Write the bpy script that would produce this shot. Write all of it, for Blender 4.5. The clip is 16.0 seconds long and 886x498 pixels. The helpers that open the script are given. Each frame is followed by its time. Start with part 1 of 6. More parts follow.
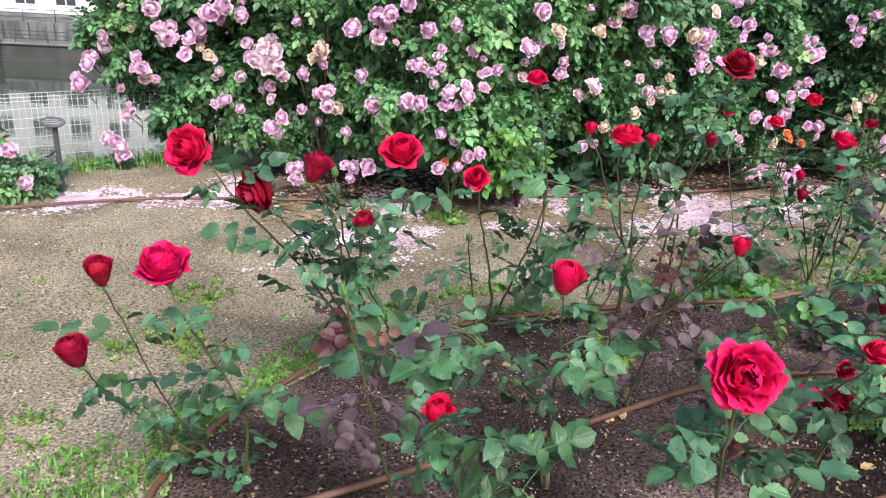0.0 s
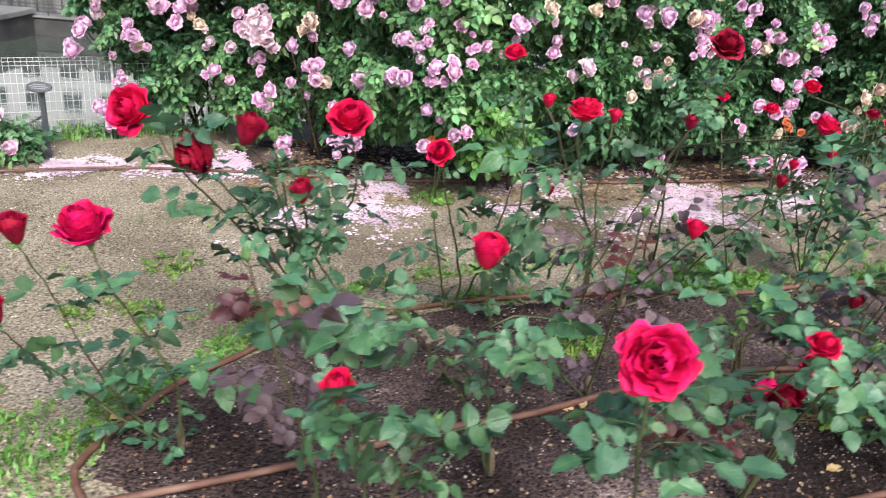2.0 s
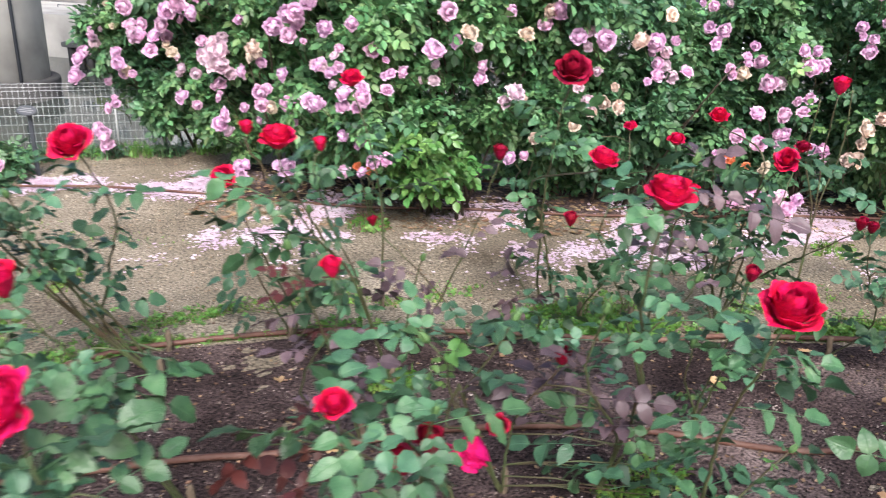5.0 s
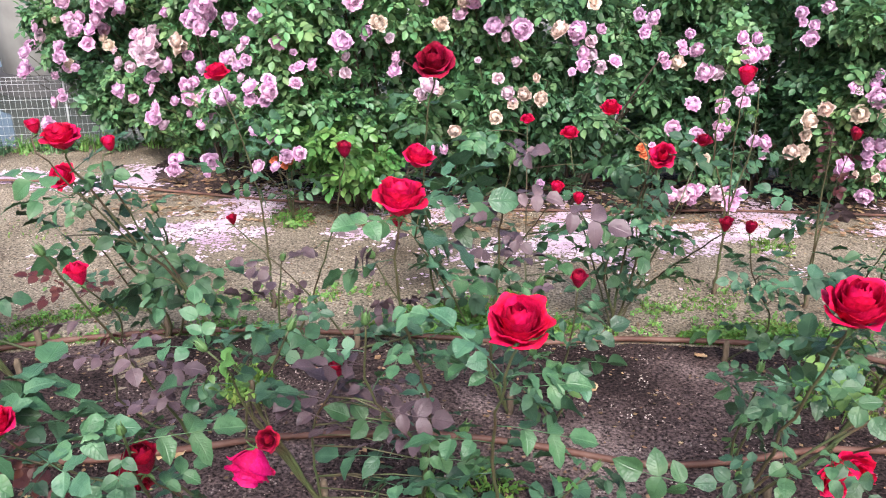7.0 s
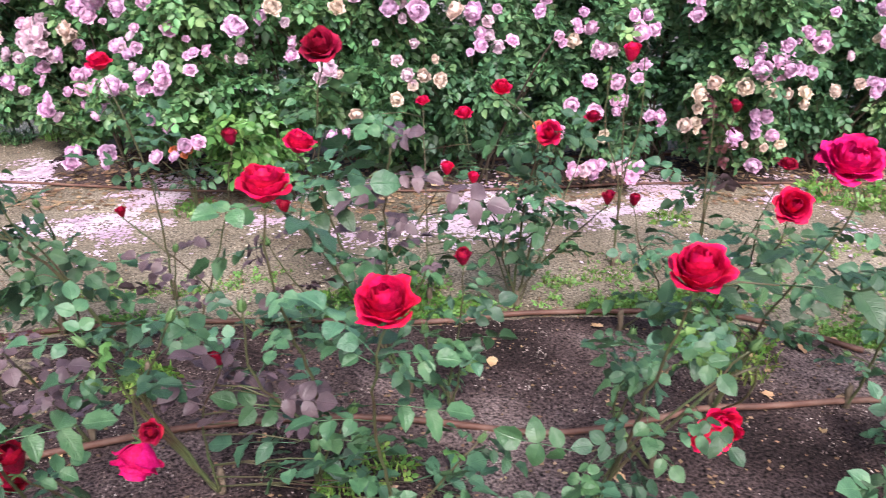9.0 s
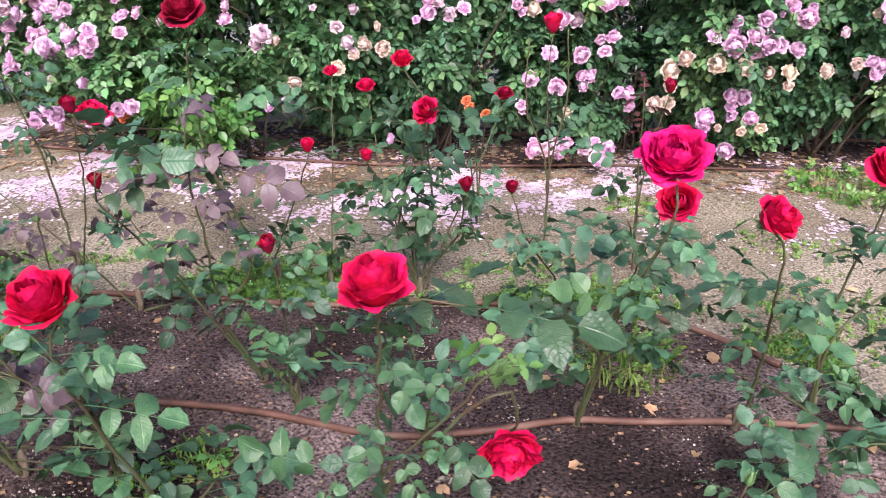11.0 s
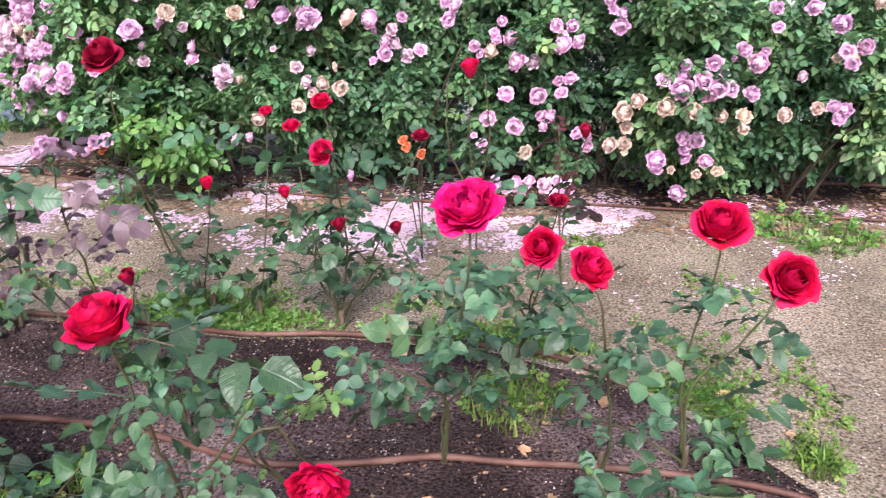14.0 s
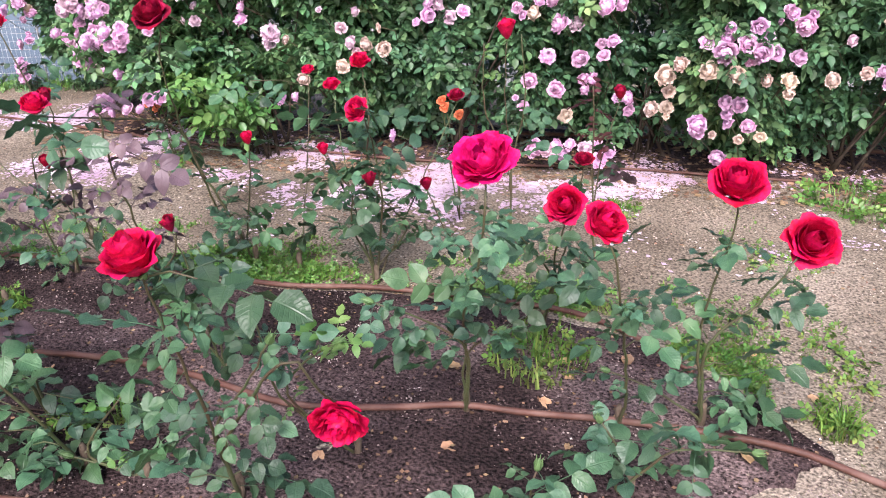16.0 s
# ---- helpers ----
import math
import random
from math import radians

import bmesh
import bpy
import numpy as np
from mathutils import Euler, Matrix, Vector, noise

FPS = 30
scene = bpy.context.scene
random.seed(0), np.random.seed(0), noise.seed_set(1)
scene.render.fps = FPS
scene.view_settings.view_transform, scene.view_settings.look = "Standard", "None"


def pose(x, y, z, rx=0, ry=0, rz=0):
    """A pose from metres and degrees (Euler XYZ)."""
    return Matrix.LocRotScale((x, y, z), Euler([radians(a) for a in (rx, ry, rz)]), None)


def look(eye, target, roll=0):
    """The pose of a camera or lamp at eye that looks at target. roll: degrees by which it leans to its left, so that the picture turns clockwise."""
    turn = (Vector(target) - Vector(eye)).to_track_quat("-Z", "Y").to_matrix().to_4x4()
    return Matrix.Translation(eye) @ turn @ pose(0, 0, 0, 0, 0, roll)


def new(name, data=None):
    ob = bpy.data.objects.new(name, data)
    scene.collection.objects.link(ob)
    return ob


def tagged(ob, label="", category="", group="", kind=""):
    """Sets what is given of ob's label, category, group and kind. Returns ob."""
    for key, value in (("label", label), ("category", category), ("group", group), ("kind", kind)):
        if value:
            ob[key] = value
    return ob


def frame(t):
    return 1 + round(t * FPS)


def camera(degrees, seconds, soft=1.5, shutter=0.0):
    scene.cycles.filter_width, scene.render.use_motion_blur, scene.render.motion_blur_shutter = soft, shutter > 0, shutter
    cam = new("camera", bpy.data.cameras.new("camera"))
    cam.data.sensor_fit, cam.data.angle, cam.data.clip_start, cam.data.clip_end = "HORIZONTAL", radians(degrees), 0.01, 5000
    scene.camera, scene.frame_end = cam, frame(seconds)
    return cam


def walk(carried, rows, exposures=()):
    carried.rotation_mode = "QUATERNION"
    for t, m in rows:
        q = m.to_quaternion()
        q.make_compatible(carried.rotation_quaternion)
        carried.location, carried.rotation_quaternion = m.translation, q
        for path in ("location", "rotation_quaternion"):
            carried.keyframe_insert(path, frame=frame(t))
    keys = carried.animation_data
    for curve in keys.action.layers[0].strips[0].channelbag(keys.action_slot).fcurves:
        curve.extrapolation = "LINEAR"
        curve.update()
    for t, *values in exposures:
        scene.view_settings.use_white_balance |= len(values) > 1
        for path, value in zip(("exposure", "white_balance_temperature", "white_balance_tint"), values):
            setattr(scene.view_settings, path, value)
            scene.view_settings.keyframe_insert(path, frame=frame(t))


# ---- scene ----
cam = camera(58.2, 16.0, soft=1.1, shutter=0.5)
PATH = [
    (0, (0.027, -0.001, 1.278), (0.063, 1.857, 0.541), 3.0),
    (0.5, (0.036, -0.003, 1.26), (0.079, 1.845, 0.495), 3.0),
    (1, (0.041, 0.001, 1.246), (0.089, 1.841, 0.465), 3.2),
    (1.5, (0.066, 0.028, 1.227), (0.107, 1.858, 0.421), 3.7),
    (2, (0.206, 0.066, 1.229), (0.187, 1.912, 0.46), 4.5),
    (2.5, (0.412, 0.059, 1.256), (0.361, 1.914, 0.511), 5.1),
    (3, (0.571, 0.111, 1.245), (0.436, 1.96, 0.496), 5.1),
    (3.5, (0.733, 0.18, 1.259), (0.471, 2.015, 0.506), 4.1),
    (4, (0.898, 0.176, 1.274), (0.525, 1.998, 0.54), 3.0),
    (4.5, (1.076, 0.177, 1.293), (0.65, 1.994, 0.573), 2.4),
    (5, (1.208, 0.301, 1.267), (0.796, 2.116, 0.535), 2.4),
    (5.2, (1.276, 0.369, 1.26), (0.862, 2.179, 0.516), 2.5),
    (7.3, (1.706, 0.524, 1.288), (1.197, 2.301, 0.526), 1.3),
    (7.5, (1.709, 0.522, 1.291), (1.206, 2.3, 0.527), 1.2),
    (8, (1.713, 0.524, 1.29), (1.261, 2.311, 0.514), 0.8),
    (8.5, (1.742, 0.524, 1.291), (1.347, 2.32, 0.504), 0.9),
    (9, (1.797, 0.527, 1.292), (1.462, 2.329, 0.493), 1.0),
    (9.5, (1.892, 0.577, 1.29), (1.594, 2.38, 0.478), 0.4),
    (10, (2.045, 0.718, 1.268), (1.732, 2.506, 0.427), 0.3),
    (10.2, (2.103, 0.75, 1.269), (1.757, 2.528, 0.421), 0.5),
    (12.3, (2.607, 0.916, 1.318), (1.866, 2.545, 0.426), 0.7),
    (12.5, (2.633, 0.929, 1.324), (1.876, 2.554, 0.437), 0.7),
    (13, (2.716, 0.943, 1.333), (1.944, 2.569, 0.462), 0.6),
    (13.5, (2.766, 0.948, 1.335), (2.026, 2.6, 0.485), 0.5),
    (14, (2.813, 0.946, 1.348), (2.117, 2.634, 0.531), 0.4),
    (14.5, (2.856, 0.951, 1.36), (2.178, 2.656, 0.563), 0.0),
    (15, (2.869, 0.946, 1.355), (2.118, 2.604, 0.527), -0.7),
    (15.5, (2.892, 0.93, 1.348), (2.091, 2.54, 0.471), -0.5),
    (16, (2.909, 0.913, 1.342), (2.102, 2.512, 0.453), -0.1),
]
walk(cam, [(t, look(eye, target, roll)) for t, eye, target, roll in PATH],
     exposures=[(0.0, 1.0, 6350, 9), (7.0, 1.12, 6280, 16), (16.0, 1.12, 6250, 26)])

# ---- light: a bright overcast day ----
world = bpy.data.worlds.new("sky")
scene.world = world
world.use_nodes = True
sky = world.node_tree.nodes.new("ShaderNodeTexSky")
sky.sky_type, sky.sun_disc = "NISHITA", False
sky.sun_elevation, sky.sun_rotation = radians(45), radians(160)
sky.air_density, sky.dust_density, sky.ozone_density = 1.0, 4.0, 1.0
world.node_tree.links.new(sky.outputs[0], world.node_tree.nodes["Background"].inputs[0])
world.node_tree.nodes["Background"].inputs[1].default_value = 0.13
sun = new("sun", bpy.data.lights.new("sun", "SUN"))
sun.data.energy, sun.data.angle, sun.data.color = 2.7, radians(20), (1.0, 0.975, 0.95)
sun.matrix_world = look((0, 0, 30), (-8, 22, 6))


# ---- materials ----
def material(name, colours, scale=40.0, rough=0.7, spec=0.4, bump=0.0, bump_scale=None, detail=6.0, island=0.0, random_ob=0.0,
             through_light=0.0, metal=0.0, coords="Object", fine=None, swing=0.45, veins=False, value_swing=0.35, hue_swing=0.02):
    """Two noises mix the colours; each piece may differ by its object's or island's random number."""
    m = bpy.data.materials.new(name)
    m.use_nodes = True
    nt = m.node_tree
    n, l = nt.nodes, nt.links
    p = n["Principled BSDF"]
    tc = n.new("ShaderNodeTexCoord")
    big = n.new("ShaderNodeTexNoise")
    big.inputs["Scale"].default_value, big.inputs["Detail"].default_value = scale, detail
    l.new(tc.outputs[coords], big.inputs["Vector"])
    ramp = n.new("ShaderNodeValToRGB")
    cr = ramp.color_ramp
    while len(cr.elements) < len(colours):
        cr.elements.new(0.5)
    for i, c in enumerate(colours):
        cr.elements[i].position = 0.3 + 0.4 * i / max(1, len(colours) - 1)
        cr.elements[i].color = (*c, 1)
    l.new(big.outputs["Fac"], ramp.inputs["Fac"])
    colour = ramp.outputs["Color"]
    if fine:
        f = n.new("ShaderNodeTexNoise")
        f.inputs["Scale"].default_value, f.inputs["Detail"].default_value = fine, 3.0
        l.new(tc.outputs[coords], f.inputs["Vector"])
        fr = n.new("ShaderNodeMapRange")
        fr.inputs[1].default_value, fr.inputs[2].default_value = 0.3, 0.7
        fr.inputs[3].default_value, fr.inputs[4].default_value = 1 - swing, 1 + 1.3 * swing
        l.new(f.outputs["Fac"], fr.inputs[0])
        mul = n.new("ShaderNodeVectorMath")
        mul.operation = "SCALE"
        l.new(colour, mul.inputs[0])
        l.new(fr.outputs[0], mul.inputs["Scale"])
        colour = mul.outputs[0]
    if island or random_ob:
        src = n.new("ShaderNodeNewGeometry" if island else "ShaderNodeObjectInfo")
        out = src.outputs["Random Per Island" if island else "Random"]
        amount = island or random_ob
        hsv = n.new("ShaderNodeHueSaturation")
        vr = n.new("ShaderNodeMapRange")
        vr.inputs[3].default_value, vr.inputs[4].default_value = 1 - amount, 1 + amount
        l.new(out, vr.inputs[0])
        l.new(vr.outputs[0], hsv.inputs["Value"])
        frac = n.new("ShaderNodeMath")
        frac.operation = "MULTIPLY"
        frac.inputs[1].default_value = 7.13
        l.new(out, frac.inputs[0])
        fr2 = n.new("ShaderNodeMath")
        fr2.operation = "FRACT"
        l.new(frac.outputs[0], fr2.inputs[0])
        hr = n.new("ShaderNodeMapRange")
        hr.inputs[3].default_value, hr.inputs[4].default_value = 0.5 - hue_swing, 0.5 + hue_swing
        l.new(fr2.outputs[0], hr.inputs[0])
        l.new(hr.outputs[0], hsv.inputs["Hue"])
        l.new(colour, hsv.inputs["Color"])
        colour = hsv.outputs["Color"]
    ribs = None
    if veins:
        at = n.new("ShaderNodeAttribute")
        at.attribute_name = "blade"
        sep = n.new("ShaderNodeSeparateXYZ")
        l.new(at.outputs["Vector"], sep.inputs[0])

        def calc(op, a, b=None):
            q = n.new("ShaderNodeMath")
            q.operation = op
            for k, v in enumerate((a, b)):
                if v is None:
                    continue
                if isinstance(v, float):
                    q.inputs[k].default_value = v
                else:
                    l.new(v, q.inputs[k])
            return q.outputs[0]

        across = calc("ABSOLUTE", sep.outputs[0])
        mid = calc("MAXIMUM", calc("SUBTRACT", 1.0, calc("MULTIPLY", across, 12.0)), 0.0)
        saw = calc("ABSOLUTE", calc("SUBTRACT", calc("FRACT", calc("SUBTRACT", calc("MULTIPLY", sep.outputs[1], 8.0), calc("MULTIPLY", across, 2.0))), 0.5))
        side = calc("MAXIMUM", calc("SUBTRACT", 1.0, calc("MULTIPLY", saw, 9.0)), 0.0)
        ribs = calc("MAXIMUM", mid, calc("MULTIPLY", side, 0.55))
        light = n.new("ShaderNodeVectorMath")
        light.operation = "SCALE"
        light.inputs["Scale"].default_value = 1.4
        l.new(colour, light.inputs[0])
        blend = n.new("ShaderNodeMix")
        blend.data_type = "RGBA"
        l.new(calc("MULTIPLY", ribs, 0.2), blend.inputs["Factor"])
        l.new(colour, blend.inputs["A"])
        l.new(light.outputs[0], blend.inputs["B"])
        colour = blend.outputs["Result"]
    l.new(colour, p.inputs["Base Color"])
    p.inputs["Roughness"].default_value, p.inputs["Metallic"].default_value = rough, metal
    p.inputs["Specular IOR Level"].default_value = spec
    if bump:
        b = n.new("ShaderNodeBump")
        b.inputs["Strength"].default_value, b.inputs["Distance"].default_value = bump, 0.015
        bn = n.new("ShaderNodeTexNoise")
        bn.inputs["Scale"].default_value, bn.inputs["Detail"].default_value = bump_scale or scale * 4, 5.0
        l.new(tc.outputs[coords], bn.inputs["Vector"])
        l.new(calc("SUBTRACT", bn.outputs["Fac"], calc("MULTIPLY", ribs, 0.8)) if veins else bn.outputs["Fac"], b.inputs["Height"])
        l.new(b.outputs["Normal"], p.inputs["Normal"])
    if through_light:
        tr = n.new("ShaderNodeBsdfTranslucent")
        l.new(colour, tr.inputs["Color"])
        mix = n.new("ShaderNodeMixShader")
        mix.inputs[0].default_value = through_light
        l.new(p.outputs[0], mix.inputs[1])
        l.new(tr.outputs[0], mix.inputs[2])
        l.new(mix.outputs[0], n["Material Output"].inputs["Surface"])
    return m


SAND = material("sandy_path", [(0.104, 0.084, 0.059), (0.178, 0.15, 0.109), (0.265, 0.226, 0.172)], 1.9, 0.95, 0.15, 0.7, 110, 10, fine=110, swing=0.75)
SOIL = material("bed_soil", [(0.011, 0.0075, 0.007), (0.030, 0.020, 0.019), (0.070, 0.049, 0.046), (0.18, 0.135, 0.125)], 2.0, 0.95, 0.12, 1.0, 110, 10, fine=110, swing=0.95)
CLOD = material("soil_crumbs", [(0.015, 0.011, 0.010), (0.13, 0.095, 0.085), (0.42, 0.36, 0.32)], 9, 0.95, 0.15, island=0.6)
GRIT = material("grit", [(0.06, 0.045, 0.033), (0.30, 0.25, 0.19), (0.55, 0.49, 0.41)], 9, 0.9, 0.2, island=0.5)
HOSE = material("brown_hose", [(0.055, 0.026, 0.018), (0.105, 0.048, 0.034), (0.17, 0.10, 0.075)], 9, 0.6, 0.35, 0.3, 60)
LEAF = material("rose_leaf", [(0.024, 0.069, 0.031), (0.047, 0.118, 0.053), (0.090, 0.174, 0.080)], 14, 0.42, 0.5, 0.32, 60, random_ob=0.5, through_light=0.12, hue_swing=0.03, veins=True)
LEAF_PALE = material("young_leaf", [(0.09, 0.19, 0.04), (0.13, 0.26, 0.07)], 22, 0.42, 0.5, 0.2, 160, random_ob=0.3, through_light=0.25, veins=True)
LEAF_PURPLE = material("purple_leaf", [(0.062, 0.040, 0.046), (0.105, 0.068, 0.078), (0.165, 0.12, 0.135)], 18, 0.44, 0.45, 0.28, 60, random_ob=0.3, through_light=0.12, veins=True)
LEAF_RED = material("red_young_leaf", [(0.048, 0.013, 0.013), (0.10, 0.024, 0.022)], 22, 0.45, 0.4, 0.2, 160, random_ob=0.35, through_light=0.2, veins=True)
CANE = material("green_cane", [(0.065, 0.10, 0.036), (0.07, 0.07, 0.032), (0.07, 0.036, 0.024)], 9, 0.55, 0.4, 0.2, 90)
BARK = material("old_cane", [(0.06, 0.04, 0.028), (0.13, 0.10, 0.07), (0.20, 0.17, 0.13)], 14, 0.85, 0.2, 0.6, 70)
# BARK made darker: the shade under the pink shrubs is put into this colour
SHADED_WOOD = material("dark_shrub_wood", [(0.028, 0.022, 0.016), (0.055, 0.042, 0.03), (0.09, 0.075, 0.055)], 14, 0.85, 0.2, 0.6, 70)
CALYX = material("calyx_green", [(0.08, 0.16, 0.05), (0.12, 0.22, 0.08)], 40, 0.5, 0.4, through_light=0.1)
RED = material("red_petal", [(0.42, 0.001, 0.032), (0.60, 0.003, 0.060), (0.72, 0.010, 0.098)], 14, 0.6, 0.25, 0.2, 120, random_ob=0.2, through_light=0.14, hue_swing=0.006)
DARK_RED = material("dark_red_petal", [(0.16, 0.001, 0.014), (0.26, 0.002, 0.026), (0.36, 0.004, 0.042)], 14, 0.6, 0.25, 0.2, 120, random_ob=0.25, through_light=0.14, hue_swing=0.006)
CERISE = material("cerise_petal", [(0.50, 0.001, 0.075), (0.64, 0.004, 0.125), (0.74, 0.014, 0.19)], 14, 0.6, 0.25, 0.2, 120, random_ob=0.15, through_light=0.16, hue_swing=0.008)
PINK = material("pink_petal", [(0.66, 0.32, 0.54), (0.76, 0.49, 0.68), (0.81, 0.65, 0.77)], 12, 0.65, 0.3, random_ob=0.13, through_light=0.25, hue_swing=0.015)
BLUSH = material("blush_petal", [(0.66, 0.44, 0.53), (0.73, 0.56, 0.64), (0.78, 0.67, 0.72)], 12, 0.65, 0.3, random_ob=0.12, through_light=0.3)
CREAM = material("faded_petal", [(0.56, 0.40, 0.28), (0.74, 0.60, 0.50), (0.80, 0.72, 0.66)], 22, 0.75, 0.2, random_ob=0.15, through_light=0.25)
ORANGE = material("orange_petal", [(0.72, 0.17, 0.07), (0.80, 0.34, 0.16)], 14, 0.6, 0.3, through_light=0.3)
HEDGE_LEAF = material("shrub_leaf", [(0.036, 0.102, 0.046), (0.064, 0.160, 0.070), (0.110, 0.228, 0.094), (0.175, 0.30, 0.108)], 2.5, 0.48, 0.45, island=0.5, through_light=0.2, hue_swing=0.03)
# a lighter, slightly yellower copy of HEDGE_LEAF for two shrubs of the row
LIGHTER_HEDGE_LEAF = material("lighter_shrub_leaf", [(0.050, 0.130, 0.050), (0.088, 0.205, 0.078), (0.132, 0.270, 0.106), (0.190, 0.335, 0.125)], 2.5, 0.46, 0.45, island=0.5, through_light=0.22, hue_swing=0.03)
LIGHT_LEAF = material("bright_shrub_leaf", [(0.07, 0.18, 0.03), (0.12, 0.27, 0.05), (0.18, 0.34, 0.08)], 4, 0.45, 0.5, island=0.35, through_light=0.3)
SEEDLING = material("seedling_leaf", [(0.06, 0.165, 0.038), (0.10, 0.235, 0.06), (0.15, 0.31, 0.085)], 4, 0.42, 0.5, island=0.35, through_light=0.25)
GRASS = material("grass", [(0.06, 0.14, 0.02), (0.12, 0.23, 0.04), (0.22, 0.30, 0.08)], 3, 0.6, 0.3, island=0.4, through_light=0.25, hue_swing=0.03)
FALLEN = material("fallen_petals", [(0.52, 0.37, 0.47), (0.64, 0.50, 0.59), (0.74, 0.64, 0.70)], 6, 0.8, 0.2, island=0.15, through_light=0.15)
LITTER = material("leaf_litter", [(0.10, 0.06, 0.035), (0.22, 0.14, 0.08), (0.38, 0.27, 0.17)], 8, 0.9, 0.2, island=0.5)
DRY = material("dry_leaf", [(0.25, 0.14, 0.07), (0.42, 0.28, 0.15), (0.55, 0.40, 0.25)], 30, 0.8, 0.2, 0.3, 120, random_ob=0.35)
WIRE = material("white_wire", [(0.50, 0.52, 0.52), (0.62, 0.63, 0.63)], 8, 0.4, 0.5)
DARK_METAL = material("dark_metal", [(0.03, 0.035, 0.045), (0.06, 0.065, 0.075)], 20, 0.5, 0.5)
SIGN_FACE = material("sign_face", [(0.05, 0.055, 0.065), (0.08, 0.085, 0.095)], 30, 0.8, 0.2)
SIGN_INK = material("sign_ink", [(0.20, 0.205, 0.21), (0.25, 0.25, 0.25)], 30, 0.6, 0.4)
CONCRETE = material("concrete", [(0.10, 0.10, 0.10), (0.15, 0.148, 0.145), (0.20, 0.195, 0.19)], 0.35, 0.9, 0.2, 0.3, 3, 10)
PALE_CONCRETE = material("pale_concrete", [(0.28, 0.27, 0.25), (0.38, 0.37, 0.34), (0.45, 0.44, 0.41)], 0.35, 0.9, 0.2, 0.3, 3, 10)
DARK_CONCRETE = material("dark_concrete", [(0.03, 0.03, 0.03), (0.055, 0.054, 0.053), (0.085, 0.083, 0.08)], 0.3, 0.9, 0.2, 0.3, 3, 10)
WHITE_WALL = material("white_plaster", [(0.62, 0.63, 0.64), (0.76, 0.76, 0.76)], 0.2, 0.8, 0.3)
BEIGE_WALL = material("beige_cladding", [(0.40, 0.32, 0.20), (0.5, 0.42, 0.3)], 0.2, 0.8, 0.3)
GLASS_DARK = material("window_pane", [(0.03, 0.04, 0.05), (0.07, 0.08, 0.09)], 0.3, 0.12, 0.6)
WHITE_PAINT = material("white_car_paint", [(0.7, 0.71, 0.72), (0.78, 0.78, 0.78)], 0.5, 0.25, 0.5)
TYRE = material("tyre_rubber", [(0.02, 0.02, 0.02), (0.03, 0.03, 0.03)], 5, 0.8, 0.3)
SHRUB_YELLOW = material("yellow_green_leaf", [(0.16, 0.25, 0.03), (0.30, 0.38, 0.05)], 0.8, 0.6, 0.3, island=0.4, through_light=0.2)
ASPHALT = material("street", [(0.12, 0.12, 0.12), (0.2, 0.2, 0.19)], 0.2, 0.9, 0.2)

STREAKED = material("rain_streaked_concrete", [(0.045, 0.045, 0.045), (0.10, 0.10, 0.098), (0.17, 0.168, 0.165)], 1.0, 0.9, 0.2, 0.3, 3, 8, fine=2.5, swing=0.3)
_st = STREAKED.node_tree
_grow = _st.nodes.new("ShaderNodeMapping")
_grow.inputs["Scale"].default_value = (1.3, 1.0, 0.16)
_st.links.new(next(q for q in _st.nodes if q.type == "TEX_COORD").outputs["Object"], _grow.inputs["Vector"])
for _q in _st.nodes:
    if _q.type == "TEX_NOISE":
        _st.links.new(_grow.outputs[0], _q.inputs["Vector"])

WATER = bpy.data.materials.new("canal_water")
WATER.use_nodes = True
_n, _l = WATER.node_tree.nodes, WATER.node_tree.links
_p = _n["Principled BSDF"]
_p.inputs["Base Color"].default_value, _p.inputs["Roughness"].default_value = (0.05, 0.06, 0.05, 1), 0.04
_p.inputs["Specular IOR Level"].default_value = 0.4
_tc, _w, _b = _n.new("ShaderNodeTexCoord"), _n.new("ShaderNodeTexNoise"), _n.new("ShaderNodeBump")
_map = _n.new("ShaderNodeMapping")
_map.inputs["Scale"].default_value = (0.5, 1.6, 1)
_w.inputs["Scale"].default_value, _w.inputs["Detail"].default_value = 0.9, 3
_b.inputs["Strength"].default_value, _b.inputs["Distance"].default_value = 0.1, 0.08
_l.new(_tc.outputs["Object"], _map.inputs["Vector"])
_l.new(_map.outputs[0], _w.inputs["Vector"])
_l.new(_w.outputs["Fac"], _b.inputs["Height"])
_l.new(_b.outputs["Normal"], _p.inputs["Normal"])


# ---- mesh helpers ----
rng = np.random.default_rng(7)


def mesh_of(name, verts, faces, mat, smooth=True):
    me = bpy.data.meshes.new(name)
    me.from_pydata([tuple(map(float, v)) for v in verts], [], [tuple(map(int, f)) for f in faces])
    me.materials.append(mat)
    if smooth:
        me.polygons.foreach_set("use_smooth", [True] * len(me.polygons))
    me.update()
    return me


def part(name, me, parent, label="", m=None):
    """One mesh as a part under a thing or a part; m is its pose in the world, or the parent's own pose when none is given."""
    ob = new(name, me)
    ob.parent = parent
    if m is not None:
        ob.matrix_basis = WORLD[parent].inverted() @ m
        WORLD[ob] = m
    else:
        WORLD[ob] = WORLD[parent]
    if label:
        tagged(ob, label)
    return ob


WORLD = {}


def thing(name, place, label, category, group="", kind=""):
    ob = new(name)
    ob.matrix_basis = Matrix.Translation(place)
    ob.empty_display_size = 0.05
    WORLD[ob] = Matrix.Translation(place)
    return tagged(ob, label, category, group, kind)


